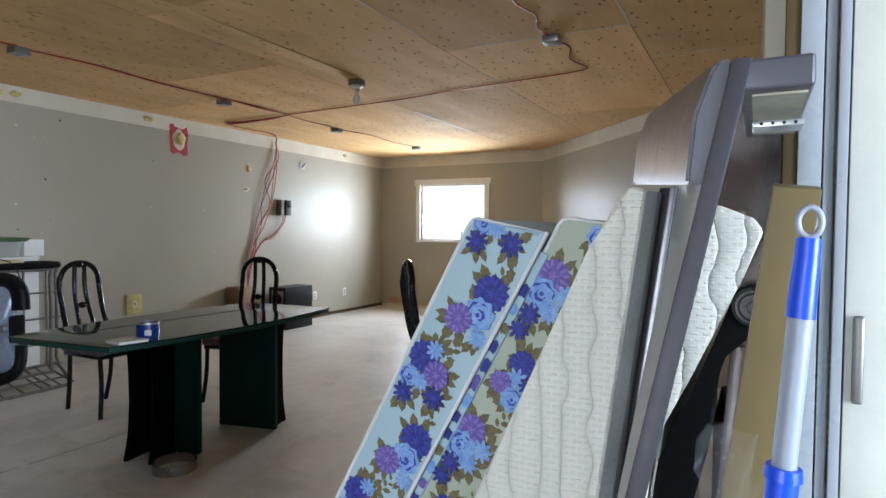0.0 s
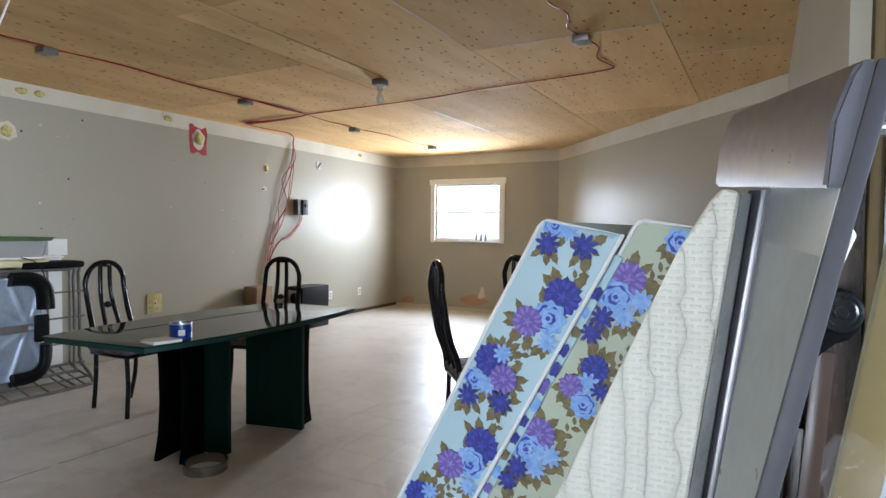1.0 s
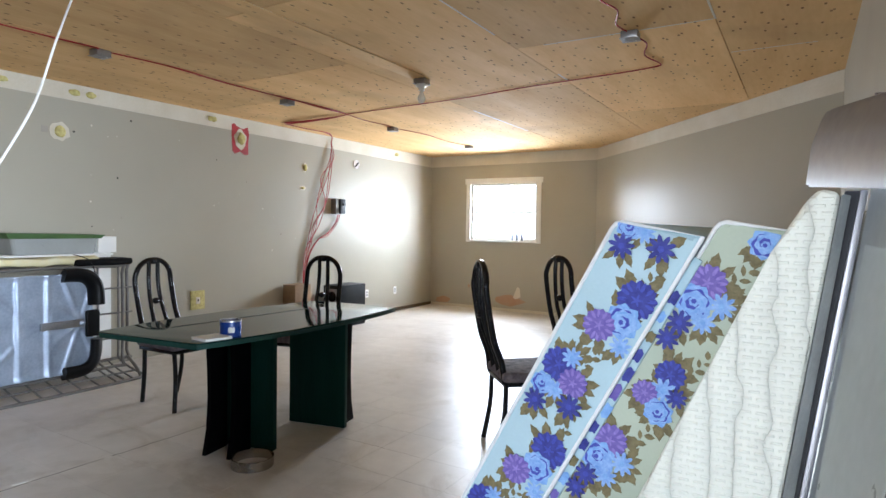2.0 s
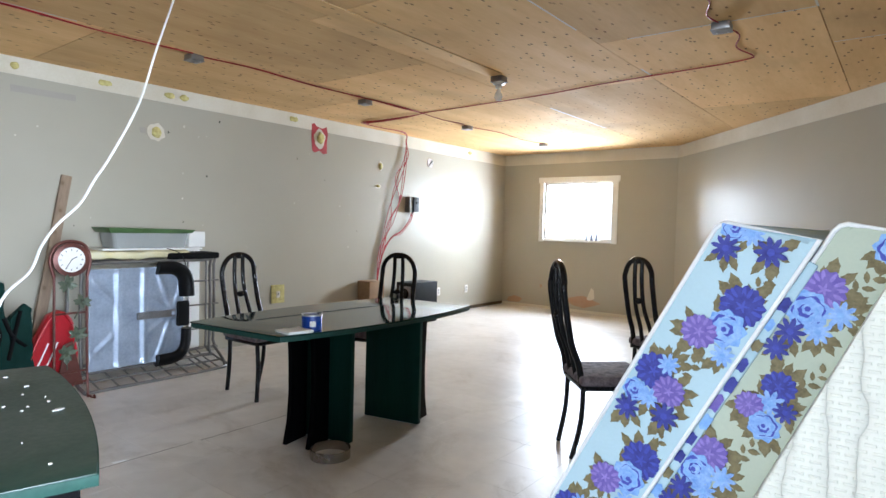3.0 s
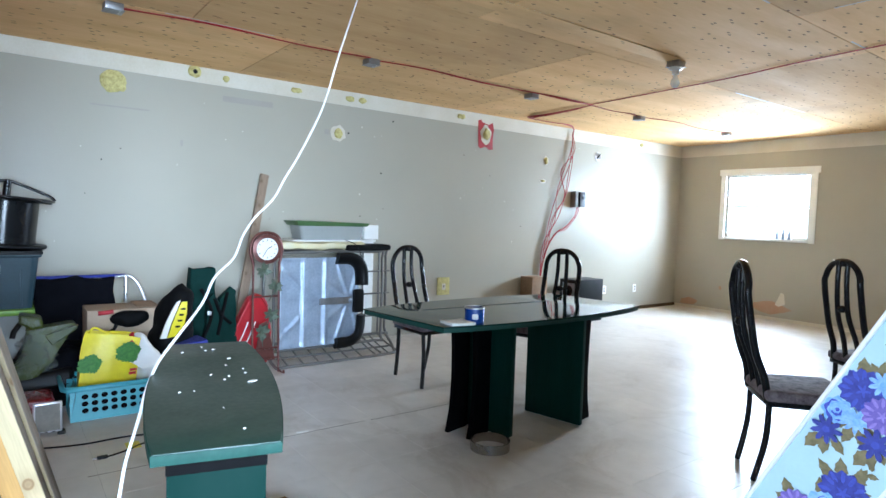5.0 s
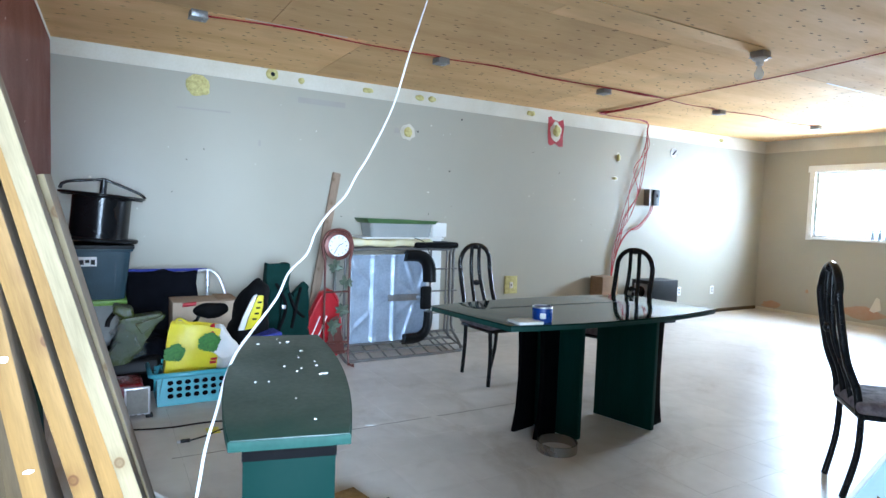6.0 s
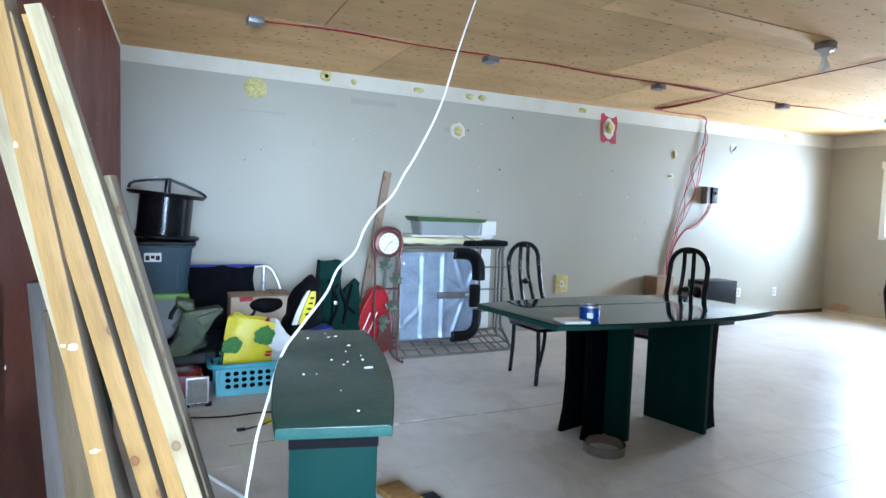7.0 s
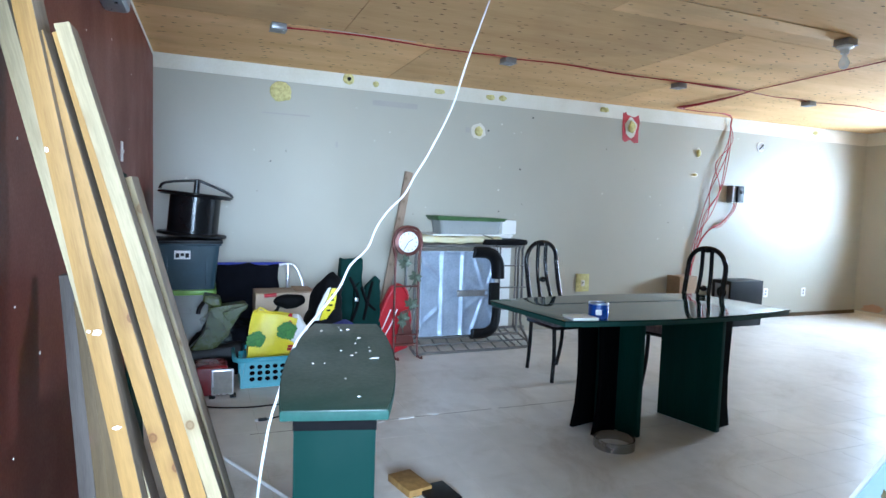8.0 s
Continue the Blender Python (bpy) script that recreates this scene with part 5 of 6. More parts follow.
part("tag", box((-0.16, 0.12, 0.0), (-0.06, 0.19, 0.006), 0.002), YELLOW, plug, "yellow paper tag")

# ---- heap in the corner ----


def tub(parent, name, w, d, h, taper, mat, wall_t=0.006, at=(0, 0, 0), bevel=0.02):
    """An open tapered tub."""
    bm = bmesh.new()
    def ring(hw, hd, z, r=0.04, n=4):
        pts = []
        for cx, cy, a0 in ((hw - r, hd - r, 0), (-hw + r, hd - r, 90), (-hw + r, -hd + r, 180), (hw - r, -hd + r, 270)):
            for k in range(n + 1):
                a = radians(a0 + 90 * k / n)
                pts.append((at[0] + cx + r * math.cos(a), at[1] + cy + r * math.sin(a), at[2] + z))
        return [bm.verts.new(p) for p in pts]
    t = taper
    rings = [ring(w / 2 * t, d / 2 * t, 0), ring(w / 2, d / 2, h), ring(w / 2 - wall_t, d / 2 - wall_t, h), ring(w / 2 * t - wall_t, d / 2 * t - wall_t, wall_t)]
    for a, b in zip(rings, rings[1:]):
        for k in range(len(a)):
            bm.faces.new((a[k], a[(k + 1) % len(a)], b[(k + 1) % len(b)], b[k]))
    bm.faces.new(rings[0][::-1]), bm.faces.new(rings[-1])
    return part(name, bm, mat, parent)


def soft(lo, hi, amount, seed):
    bm = box(lo, hi, 0.025, seg=3)
    bmesh.ops.subdivide_edges(bm, edges=[e for e in bm.edges if e.calc_length() > 0.08], cuts=5, use_grid_fill=True)
    return rumple(bm, amount, 9, seed)


tote = thing("clear_tote", "milky plastic tote with a lime green lid", "storage box", (0.40, 1.33, 0.0))
tub(tote, "tub", 0.42, 0.40, 0.56, 0.88, MILKY)
part("lid", box((-0.23, -0.22, 0.56), (0.23, 0.22, 0.60), 0.012), LIME, tote, "lime green lid")
bm = bmesh.new()
bmesh.ops.create_icosphere(bm, subdivisions=3, radius=1, matrix=pose(0, 0, 0.25) @ Matrix.Diagonal((0.16, 0.15, 0.23, 1)))
part("contents", rumple(bm, 0.05, 9, 2), WHITE, tote, "white cloth inside")
bin_ = thing("storage_bin", "slate blue plastic storage bin with a paper label", "storage box", (0.42, 1.335, 0.601))
tub(bin_, "tub", 0.40, 0.48, 0.36, 0.84, NAVYBIN)
part("rim", tube([(0.205, -0.245, 0.355), (0.205, 0.245, 0.355), (-0.205, 0.245, 0.355), (-0.205, -0.245, 0.355)], 0.012, 1, 8, closed=True), NAVYBIN, bin_)
part("paper_label", box((0.188, -0.088, 0.240), (0.199, 0.027, 0.306)), WHITE, bin_, "white printed label", smooth=False)
for k in range(3):
    part("label_print", box((0.1995, -0.078 + 0.034 * k, 0.252 + 0.012 * (k % 2)), (0.2, -0.052 + 0.034 * k, 0.286)), MATTBLACK, bin_, smooth=False)
for y in (-0.14, 0.14):
    part("rib", box((0.178, y - 0.006, 0.02), (0.192, y + 0.006, 0.34), 0.003), NAVYBIN, bin_)
part("lid", box((-0.24, -0.26, 0.362), (0.24, 0.26, 0.39), 0.008), MATTBLACK, bin_, "black lid")
reel = thing("cable_reel", "black plastic cable reel with a folding handle", "reel", (0.42, 1.36, 0.992), turn=0)
reel.matrix_world = pose(0.42, 1.37, 1.012, -5) @ Matrix.Diagonal((1.15, 1.15, 1.03, 1))
part("base_plate", spun([(0.22, 0.0), (0.225, 0.006), (0.225, 0.016), (0.22, 0.022)], 28), MATTBLACK, reel)
part("drum", spun([(0.165, 0.022), (0.165, 0.30)], 36), BLACK, reel)
part("top_plate", spun([(0.225, 0.30), (0.23, 0.31), (0.23, 0.325), (0.22, 0.33)], 28), MATTBLACK, reel)
part("axle", rod((0, 0, 0.33), (0, 0, 0.43), 0.02), BLACK, reel)
part("handle", tube([(0.0, -0.23, 0.335), (0.0, -0.20, 0.385), (0, -0.02, 0.425), (0, 0.02, 0.425), (0, 0.20, 0.36), (0.0, 0.24, 0.325)], 0.010, 3, 8), BLACK, reel)
part("rim_ring", tube([(0.235 * math.cos(a), 0.235 * math.sin(a), 0.318) for a in (k * math.pi / 6 for k in range(12))], 0.009, 3, 8, closed=True), BLACK, reel)

fold = thing("folding_chair", "navy canvas folding chair with bright metal tubes", "chair", (0.32, 1.86, 0.0))
part("canvas", soft((-0.03, -0.31, 0.30), (0.05, 0.20, 0.775), 0.035, 12), CLOTHNAVY, fold)
part("seat_canvas", rumple(box((-0.02, -0.30, 0.28), (0.42, 0.30, 0.32), 0.012, seg=3), 0.02, 6), CLOTHNAVY, fold)
for y in (-0.33, 0.27):
    part("leg", tube([(-0.04, y, 0.0), (0.0, y, 0.3), (0.02, y, 0.6), (0.01, y, 0.775)], 0.011, 4, 10), STEEL, fold)
part("arm_tube", tube([(0.01, 0.20, 0.765), (0.01, 0.29, 0.77), (0.02, 0.35, 0.72), (0.05, 0.40, 0.58), (0.08, 0.42, 0.40)], 0.011, 5, 10), STEEL, fold)
part("top_rail", tube([(0.0, -0.33, 0.775), (0.0, 0.27, 0.775)], 0.012, 1, 8), P_BLUE, fold)

crate = thing("cardboard_box", "open cardboard box with black and red tools", "box", (0.72, 2.06, 0.0))
part("body", box((-0.15, -0.235, 0.0), (0.15, 0.21, 0.60), 0.003), CARDPALE, crate)
part("flap", box((-0.14, 0.0, 0.0), (0.14, 0.005, 0.14), m=pose(0, 0.205, 0.604, 88)), CARD, crate, smooth=False)
bm = bmesh.new()
bmesh.ops.create_icosphere(bm, subdivisions=3, radius=1, matrix=pose(0.925, 2.07, 0.545) @ Matrix.Diagonal((0.04, 0.125, 0.055, 1)))
tool = thing("power_tool", "black and red hand tool on the cardboard box", "tool", (0, 0, 0))
part("body", rumple(bm, 0.02, 12, 3), CLOTHBLACK, tool)
part("grip", rod((0.895, 1.975, 0.592), (0.895, 1.885, 0.585), 0.015), RED, tool)
part("handle", tube([(0.885, 2.0, 0.53), (0.89, 1.985, 0.48), (0.88, 1.96, 0.455)], 0.012, 4, 8), MATTBLACK, tool)

olive = thing("ride_on_toy", "olive green plastic toy body wrapped in film", "toy", (0.95, 1.56, 0.0))
fairing = [(-0.20, -0.33), (-0.15, -0.365), (-0.04, -0.355), (0.07, -0.24), (0.085, -0.15), (0.195, -0.02), (0.18, 0.0), (-0.075, -0.03), (-0.06, -0.12), (-0.075, -0.21)]
bm = prism([(y, z + 0.56) for y, z in fairing], 0.13, 0.018, m=pose(0.08, 0, 0, 0, 0, 90))
part("shell", bm, OLIVE, olive, smooth=False)
bm = prism([(-0.11, 0.575), (-0.10, 0.625), (0.01, 0.60), (0.02, 0.54), (-0.04, 0.53)], 0.16, 0.015, m=pose(0.09, 0, 0, 0, 0, 90))
part("nose", bm, OLIVE, olive, smooth=False)
part("front_bar", tube([(0.06, -0.10, 0.57), (0.09, -0.13, 0.53), (0.10, -0.14, 0.49)], 0.015, 5, 10), MATTBLACK, olive)
part("side_fin", prism([(0.02, 0.50), (0.20, 0.555), (0.19, 0.525), (0.06, 0.43)], 0.02, 0.006, m=pose(0.13, 0, 0, 0, 0, 90)), OLIVE, olive, smooth=False)
part("lower_fairing", rumple(box((-0.06, -0.22, 0.14), (0.08, 0.18, 0.24), 0.03, seg=3), 0.05, 6, 9), MATTBLACK, olive)
bm = bmesh.new()
bmesh.ops.create_icosphere(bm, subdivisions=4, radius=1, matrix=pose(0.06, -0.02, 0.37, 25) @ Matrix.Diagonal((0.055, 0.08, 0.13, 1)))
part("film", rumple(bm, 0.06, 24, 7), FILMBAG, olive, "crinkled clear film")
bm = bmesh.new()
bmesh.ops.create_icosphere(bm, subdivisions=4, radius=1, matrix=pose(0.75, 1.62, 0.17) @ Matrix.Diagonal((0.26, 0.28, 0.20, 1)))
solid("cloth_roll", rumple(bm, 0.09, 8, 6), CLOTHNAVY, "dark bundle of cloth and straps on the floor", "bundle")

toaster = thing("toaster", "red toaster with a bright steel end", "toaster", (1.375, 1.51, 0.0))
part("body", box((-0.14, -0.10, 0.015), (0.09, 0.10, 0.215), 0.03, seg=3), DARKRED, toaster)
part("steel_end", box((0.085, -0.005, 0.02), (0.105, 0.135, 0.195), 0.012, seg=3), STEEL, toaster)
part("end_panel", box((0.103, 0.007, 0.032), (0.1075, 0.123, 0.183), 0.003), GREYSCUFF, toaster, "dull grey end panel")
for y in (0.0, 0.13):
    part("foot", box((0.05, y - 0.02, 0.0), (0.11, y + 0.02, 0.02), 0.005), MATTBLACK, toaster)

basket = thing("laundry_basket", "teal plastic laundry basket with round holes", "basket", (1.16, 1.93, 0.0))
W0, D0, HB = 0.30, 0.47, 0.205
bm = bmesh.new()
def side(bm, a, b, cols, rows, h):
    """One wall of the basket as a grid with round openings left out."""
    a, b = Vector(a), Vector(b)
    u = (b - a) / cols
    out = Vector((u.y, -u.x, 0)).normalized()
    for i in range(cols):
        for j in range(rows):
            cell = h / rows
            pts = [(0, 0), (1, 0), (1, 1), (0, 1)]
            hole = 1 <= j < rows - 1 and 0 < i < cols - 1
            q = lambda s, t: a + u * (i + s) + Vector((0, 0, 1)) * cell * (j + t) + out * (0.035 * (j + t) / rows)
            if not hole:
                bm.faces.new([bm.verts.new(q(*p)) for p in pts])
                continue
            n = 12
            rim = [q(0.5 + 0.36 * math.cos(2 * math.pi * k / n), 0.5 + 0.38 * math.sin(2 * math.pi * k / n)) for k in range(n)]
            rv = [bm.verts.new(p) for p in rim]
            cv = [bm.verts.new(q(*p)) for p in ((1, 0.5), (1, 1), (0.5, 1), (0, 1), (0, 0.5), (0, 0), (0.5, 0), (1, 0))]
            order = [0, 0, 1, 2, 2, 2, 3, 4, 4, 4, 5, 6, 6, 6, 7]
            for k in range(n):
                ang0, ang1 = k / n * 8, (k + 1) / n * 8
                c0, c1 = int(round(ang0)) % 8, int(round(ang1)) % 8
                vs = [rv[k], cv[c0]] + ([cv[c1]] if c1 != c0 else []) + [rv[(k + 1) % n]]
                bm.faces.new(vs)
bm.free()
for a, b, cols in (((W0 / 2, D0 / 2, 0), (W0 / 2, -D0 / 2, 0), 9), ((-W0 / 2, -D0 / 2, 0), (-W0 / 2, D0 / 2, 0), 9), ((-W0 / 2, D0 / 2, 0), (W0 / 2, D0 / 2, 0), 6), ((W0 / 2, -D0 / 2, 0), (-W0 / 2, -D0 / 2, 0), 6)):
    bm = bmesh.new()
    side(bm, a, b, cols, 5, HB)
    bmesh.ops.remove_doubles(bm, verts=bm.verts, dist=0.0005)
    part("side", bm, TEAL, basket, smooth=False).modifiers.new("thick", "SOLIDIFY").thickness = 0.004
part("bottom", box((-W0 / 2, -D0 / 2, 0.0), (W0 / 2, D0 / 2, 0.006)), TEAL, basket, smooth=False)
part("rim", tube([(0.17, -0.275, HB + 0.012), (0.196, -0.25, HB + 0.008), (0.196, 0.25, HB + 0.008), (0.17, 0.275, HB + 0.012), (-0.17, 0.275, HB + 0.012), (-0.196, 0.25, HB + 0.008), (-0.196, -0.25, HB + 0.008), (-0.17, -0.275, HB + 0.012)], 0.017, 1, 8, closed=True, flat=0.7), TEAL, basket)
bag = thing("shopping_bag", "bright yellow shopping bag printed with green lettuces", "bag", (1.13, 1.90, 0.0))
bag.scale = (1.0, 1.14, 1.03)
bm = hexa([(-0.10, -0.150, 0.012), (0.105, -0.155, 0.012), (0.105, 0.115, 0.012), (-0.10, 0.115, 0.012)], [(-0.03, -0.095, 0.50), (0.09, -0.105, 0.515), (0.09, 0.175, 0.452), (-0.03, 0.175, 0.465)])
top = max(bm.faces, key=lambda f: f.calc_center_median().z)
inner = bmesh.ops.inset_individual(bm, faces=[top], thickness=0.006)
for v in top.verts:
    v.co.z -= 0.10
bmesh.ops.subdivide_edges(bm, edges=[e for e in bm.edges if e.calc_length() > 0.09], cuts=6, use_grid_fill=True)
part("bag", rumple(bm, 0.016, 8, 3), YELLOW, bag)
rng = random.Random(9)
for cy, cz, r, turn in ((-0.085, 0.322, 0.066, -8), (0.098, 0.375, 0.072, -4)):
    bm = bmesh.new()
    for k in range(13):
        a, d = k * 2.4, r * 0.62 * math.sqrt(k / 13)
        blob(bm, d * math.cos(a), d * math.sin(a), r * rng.uniform(0.36, 0.5), 9, 0.22, 0.0003 * (13 - k), k % 2)
    head = part("lettuce_print", bm, [LETTUCE, LETTUCE2], bag, "printed green lettuce", smooth=False)
    head.matrix_basis = pose(0.134 - 0.05 * (cz - 0.2), cy, cz, 90, 0, 90)
    rib = tube([(0.0, -r * 0.8, 0), (0.004, -r * 0.2, 0.0), (-0.003, r * 0.5, 0)], 0.0035, 4, 6, flat=0.4)
    part("leaf_rib", rib, LETTUCE2, head)
part("red_print", box((0.124, 0.10, 0.235), (0.130, 0.135, 0.252)), RED, bag, "red printed mark", smooth=False)
part("red_print", box((0.124, 0.105, 0.258), (0.130, 0.14, 0.272)), RED, bag, "red printed mark", smooth=False)
part("handle", tube([(0.07, -0.085, 0.50), (0.075, -0.06, 0.532), (0.075, -0.01, 0.50), (0.07, 0.02, 0.485)], 0.007, 5, 6, flat=0.5), YELLOW, bag)
solid("folded_clothes", rumple(box((1.252, 1.72, 0.008), (1.282, 2.13, 0.175), 0.01, seg=3), 0.006, 8), CLOTHNAVY, "dark folded clothes in the teal basket", "clothes")
bm = bmesh.new()
bmesh.ops.create_icosphere(bm, subdivisions=4, radius=1, matrix=pose(1.17, 2.11, 0.32, 14) @ Matrix.Diagonal((0.09, 0.085, 0.17, 1)))
solid("white_bag", rumple(bm, 0.04, 10, 8), WHITE, "crumpled white carrier bag in the teal basket", "bag")
bm = bmesh.new()
bmesh.ops.create_icosphere(bm, subdivisions=3, radius=1, matrix=pose(1.20, 2.035, 0.395) @ Matrix.Diagonal((0.03, 0.03, 0.09, 1)))
solid("red_packet", rumple(bm, 0.03, 12, 2), RED, "red packet stuffed beside the yellow bag", "packet")

duffel = thing("sports_bag", "black sports bag with a yellow and white panel", "bag", (0.92, 2.31, 0.0))
bm = bmesh.new()
bmesh.ops.create_icosphere(bm, subdivisions=4, radius=1, matrix=pose(0.0, 0.02, 0.40, -14, 0, 0) @ Matrix.Diagonal((0.13, 0.125, 0.37, 1)))
part("body", rumple(bm, 0.045, 8, 2), CLOTHBLACK, duffel)
for nm, mat, lab, strip, out in (("white_panel", WHITE, "white panel", [(-0.075, 0.41), (-0.045, 0.50), (0.0, 0.60), (0.03, 0.655), (0.055, 0.665), (0.03, 0.60), (-0.005, 0.51), (-0.035, 0.41)], 0.118), ("yellow_panel", YELLOW, "yellow panel with black bars", [(-0.03, 0.41), (0.0, 0.50), (0.035, 0.60), (0.06, 0.655), (0.098, 0.655), (0.095, 0.58), (0.08, 0.50), (0.02, 0.42)], 0.120)):
    bm = prism(strip, 0.02, 0.003, m=pose(out + 0.02, 0, 0, 0, 0, 90))
    part(nm, bm, mat, duffel, lab)
for y, z in ((0.055, 0.60), (0.045, 0.56), (0.035, 0.52), (0.02, 0.48)):
    part("print_bar", box((0.1395, y, z), (0.1415, y + 0.03, z + 0.014)), MATTBLACK, duffel, smooth=False)
solid("blue_cloth", rumple(box((0.85, 2.30, 0.30), (1.1, 2.55, 0.38), 0.02, seg=3), 0.04, 8), P_BLUE, "blue and white cloth at the foot of the bag", "cloth")

pack = thing("canvas_pack", "dark green folded canvas chair in its bag, with straps", "bag", (0.62, 2.68, 0.0))
for nm, outline, x0, deep, seed in (("tall_panel", [(-0.17, 0.02), (-0.165, 0.45), (-0.15, 0.85), (-0.10, 0.82), (-0.03, 0.835), (0.0, 0.86), (0.035, 0.84), (0.03, 0.55), (0.06, 0.02)], -0.08, 0.10, 3),
                                   ("front_panel", [(-0.10, 0.02), (-0.06, 0.40), (-0.05, 0.60), (0.0, 0.66), (0.05, 0.58), (0.03, 0.40), (0.10, 0.20), (0.13, 0.02)], 0.03, 0.08, 5),
                                   ("side_panel", [(0.03, 0.02), (0.05, 0.35), (0.06, 0.60), (0.14, 0.70), (0.19, 0.66), (0.17, 0.50), (0.20, 0.30), (0.18, 0.02)], -0.03, 0.09, 7)):
    bm = prism(outline, deep, 0.012, m=pose(x0 + deep, 0, 0, 0, 0, 90))
    bmesh.ops.subdivide_edges(bm, edges=[e for e in bm.edges if e.calc_length() > 0.12], cuts=3)
    part(nm, rumple(bm, 0.018, 9, seed), CLOTHGREEN, pack)
for a, b, c in (((0.115, -0.10, 0.70), (0.15, -0.03, 0.52), (0.13, -0.08, 0.33)), ((0.10, 0.10, 0.66), (0.15, 0.05, 0.50), (0.14, 0.02, 0.34)), ((0.12, 0.0, 0.62), (0.15, 0.04, 0.50), (0.14, 0.12, 0.42))):
    part("strap", tube([a, b, c], 0.014, 6, 6, flat=0.35), CLOTHBLACK, pack)
part("buckle", box((0.14, -0.06, 0.50), (0.155, -0.03, 0.53), 0.004), STEEL, pack)

redcan = thing("sledge", "red plastic sledge leaning behind the clock stand, with pale edges", "sledge", (0.55, 3.0, 0.0))
bm = prism([(-0.26, 0.02), (-0.20, 0.20), (-0.10, 0.44), (-0.03, 0.60), (0.05, 0.63), (0.13, 0.56), (0.17, 0.30), (0.14, 0.05), (0.0, 0.0)], 0.07, 0.02, m=pose(0.09, 0, 0, 0, 0, 90), seg=3)
part("shell", bm, RED, redcan)
part("rolled_rim", tube([(0.10, -0.25, 0.06), (0.11, -0.17, 0.25), (0.11, -0.08, 0.47), (0.11, 0.0, 0.60), (0.11, 0.07, 0.60), (0.11, 0.12, 0.52)], 0.012, 5, 8), RED, redcan)
for y in (-0.08, -0.02):
    part("pale_streak", tube([(0.096, y + 0.05, 0.40), (0.098, y - 0.01, 0.26), (0.098, y - 0.08, 0.14)], 0.006, 5, 6, flat=0.5), WHITE, redcan)

post("plank", (0.28, 2.95, 0.0), (0.05, 3.30, 1.63), 0.03, 0.075, PLANKWOOD, "brown weathered plank leaning on the taupe wall", "plank", turn=0)

# ---- clock stand ----
stand = thing("clock_stand", "red-brown metal plant stand with a round clock on top", "stand", (0.78, 3.06, 0.0))
for y in (-0.10, 0.11):
    part("upright", tube([(0.02, y, 0.0), (0.0, y, 0.3), (0.0, y, 0.9)], 0.009, 3, 8), COPPERRED, stand)
    part("foot", tube([(0.02, y, 0.02), (0.08, y + 0.02, 0.0), (0.10, y + 0.01, 0.03)], 0.008, 4, 8), COPPERRED, stand)
for z in (0.12, 0.20, 0.62):
    part("shelf_bar", tube([(0.0, -0.10, z), (0.0, 0.11, z)], 0.008, 1, 8), COPPERRED, stand)
part("arch", tube([(0, -0.10, 0.88), (0, -0.125, 1.0), (0, -0.085, 1.10), (0, 0.005, 1.13), (0, 0.095, 1.10), (0, 0.13, 1.0), (0, 0.11, 0.88)], 0.012, 5, 8), COPPERRED, stand)
part("lower_board", prism([(-0.085, 0.10), (-0.06, 0.22), (-0.03, 0.40), (0.02, 0.42), (0.06, 0.24), (0.09, 0.10)], 0.012, 0.003, m=pose(-0.005, 0, 0, 0, 0, 90)), COPPERRED, stand, "red-brown shaped lower board")
clock = part("clock_rim", spun([(0.118, -0.02), (0.118, 0.015), (0.088, 0.022), (0.088, 0.01)], 40, m=pose(0.0, 0.005, 1.0, 0, 90)), COPPERRED, stand)
part("clock_face", spun([(0.088, 0.0), (0.088, 0.012)], 40, m=pose(0.0, 0.005, 1.0, 0, 90)), CLOCKFACE, clock, "white clock face")
for k in range(12):
    a = k * math.pi / 6
    part("hour_mark", box((0.0125, -0.0025, 0.064), (0.0135, 0.0025, 0.076), m=pose(0, 0.005, 1.0, math.degrees(a))), MATTBLACK, clock, smooth=False)
part("hand_long", box((0.013, -0.002, 0.0), (0.0142, 0.002, 0.065), m=pose(0, 0.005, 1.0, 150)), MATTBLACK, clock, smooth=False)
part("hand_short", box((0.013, -0.003, 0.0), (0.0142, 0.003, 0.042), m=pose(0, 0.005, 1.0, -60)), MATTBLACK, clock, smooth=False)
rng = random.Random(21)
for cy, cz in ((-0.03, 0.83), (0.07, 0.70), (0.03, 0.47), (-0.04, 0.34)):
    for k in range(7):
        a = k * 0.9 + rng.uniform(-0.3, 0.3)
        d = Vector((0.35, math.cos(a), math.sin(a)))
        p0 = Vector((0.02, cy, cz))
        bm = bmesh.new()
        u, w = d.normalized(), d.cross(Vector((1, 0, 0))).normalized()
        L = rng.uniform(0.055, 0.085)
        vs = [bm.verts.new(p0 + u * (L * s_) + w * (L * t_) + Vector((0.012 * math.sin(3 * s_), 0, 0))) for s_, t_ in ((0, 0), (0.3, 0.2), (0.65, 0.22), (1, 0), (0.65, -0.22), (0.3, -0.2))]
        bm.faces.new(vs)
        lf = part("leaf", bm, LEAFGREY, stand, smooth=False)
        lf.modifiers.new("thick", "SOLIDIFY").thickness = 0.002
    part("stem", tube([(0.0, cy * 0.4, cz - 0.12), (0.02, cy * 0.8, cz - 0.05), (0.02, cy, cz)], 0.004, 4, 6), LEAFGREY, stand)

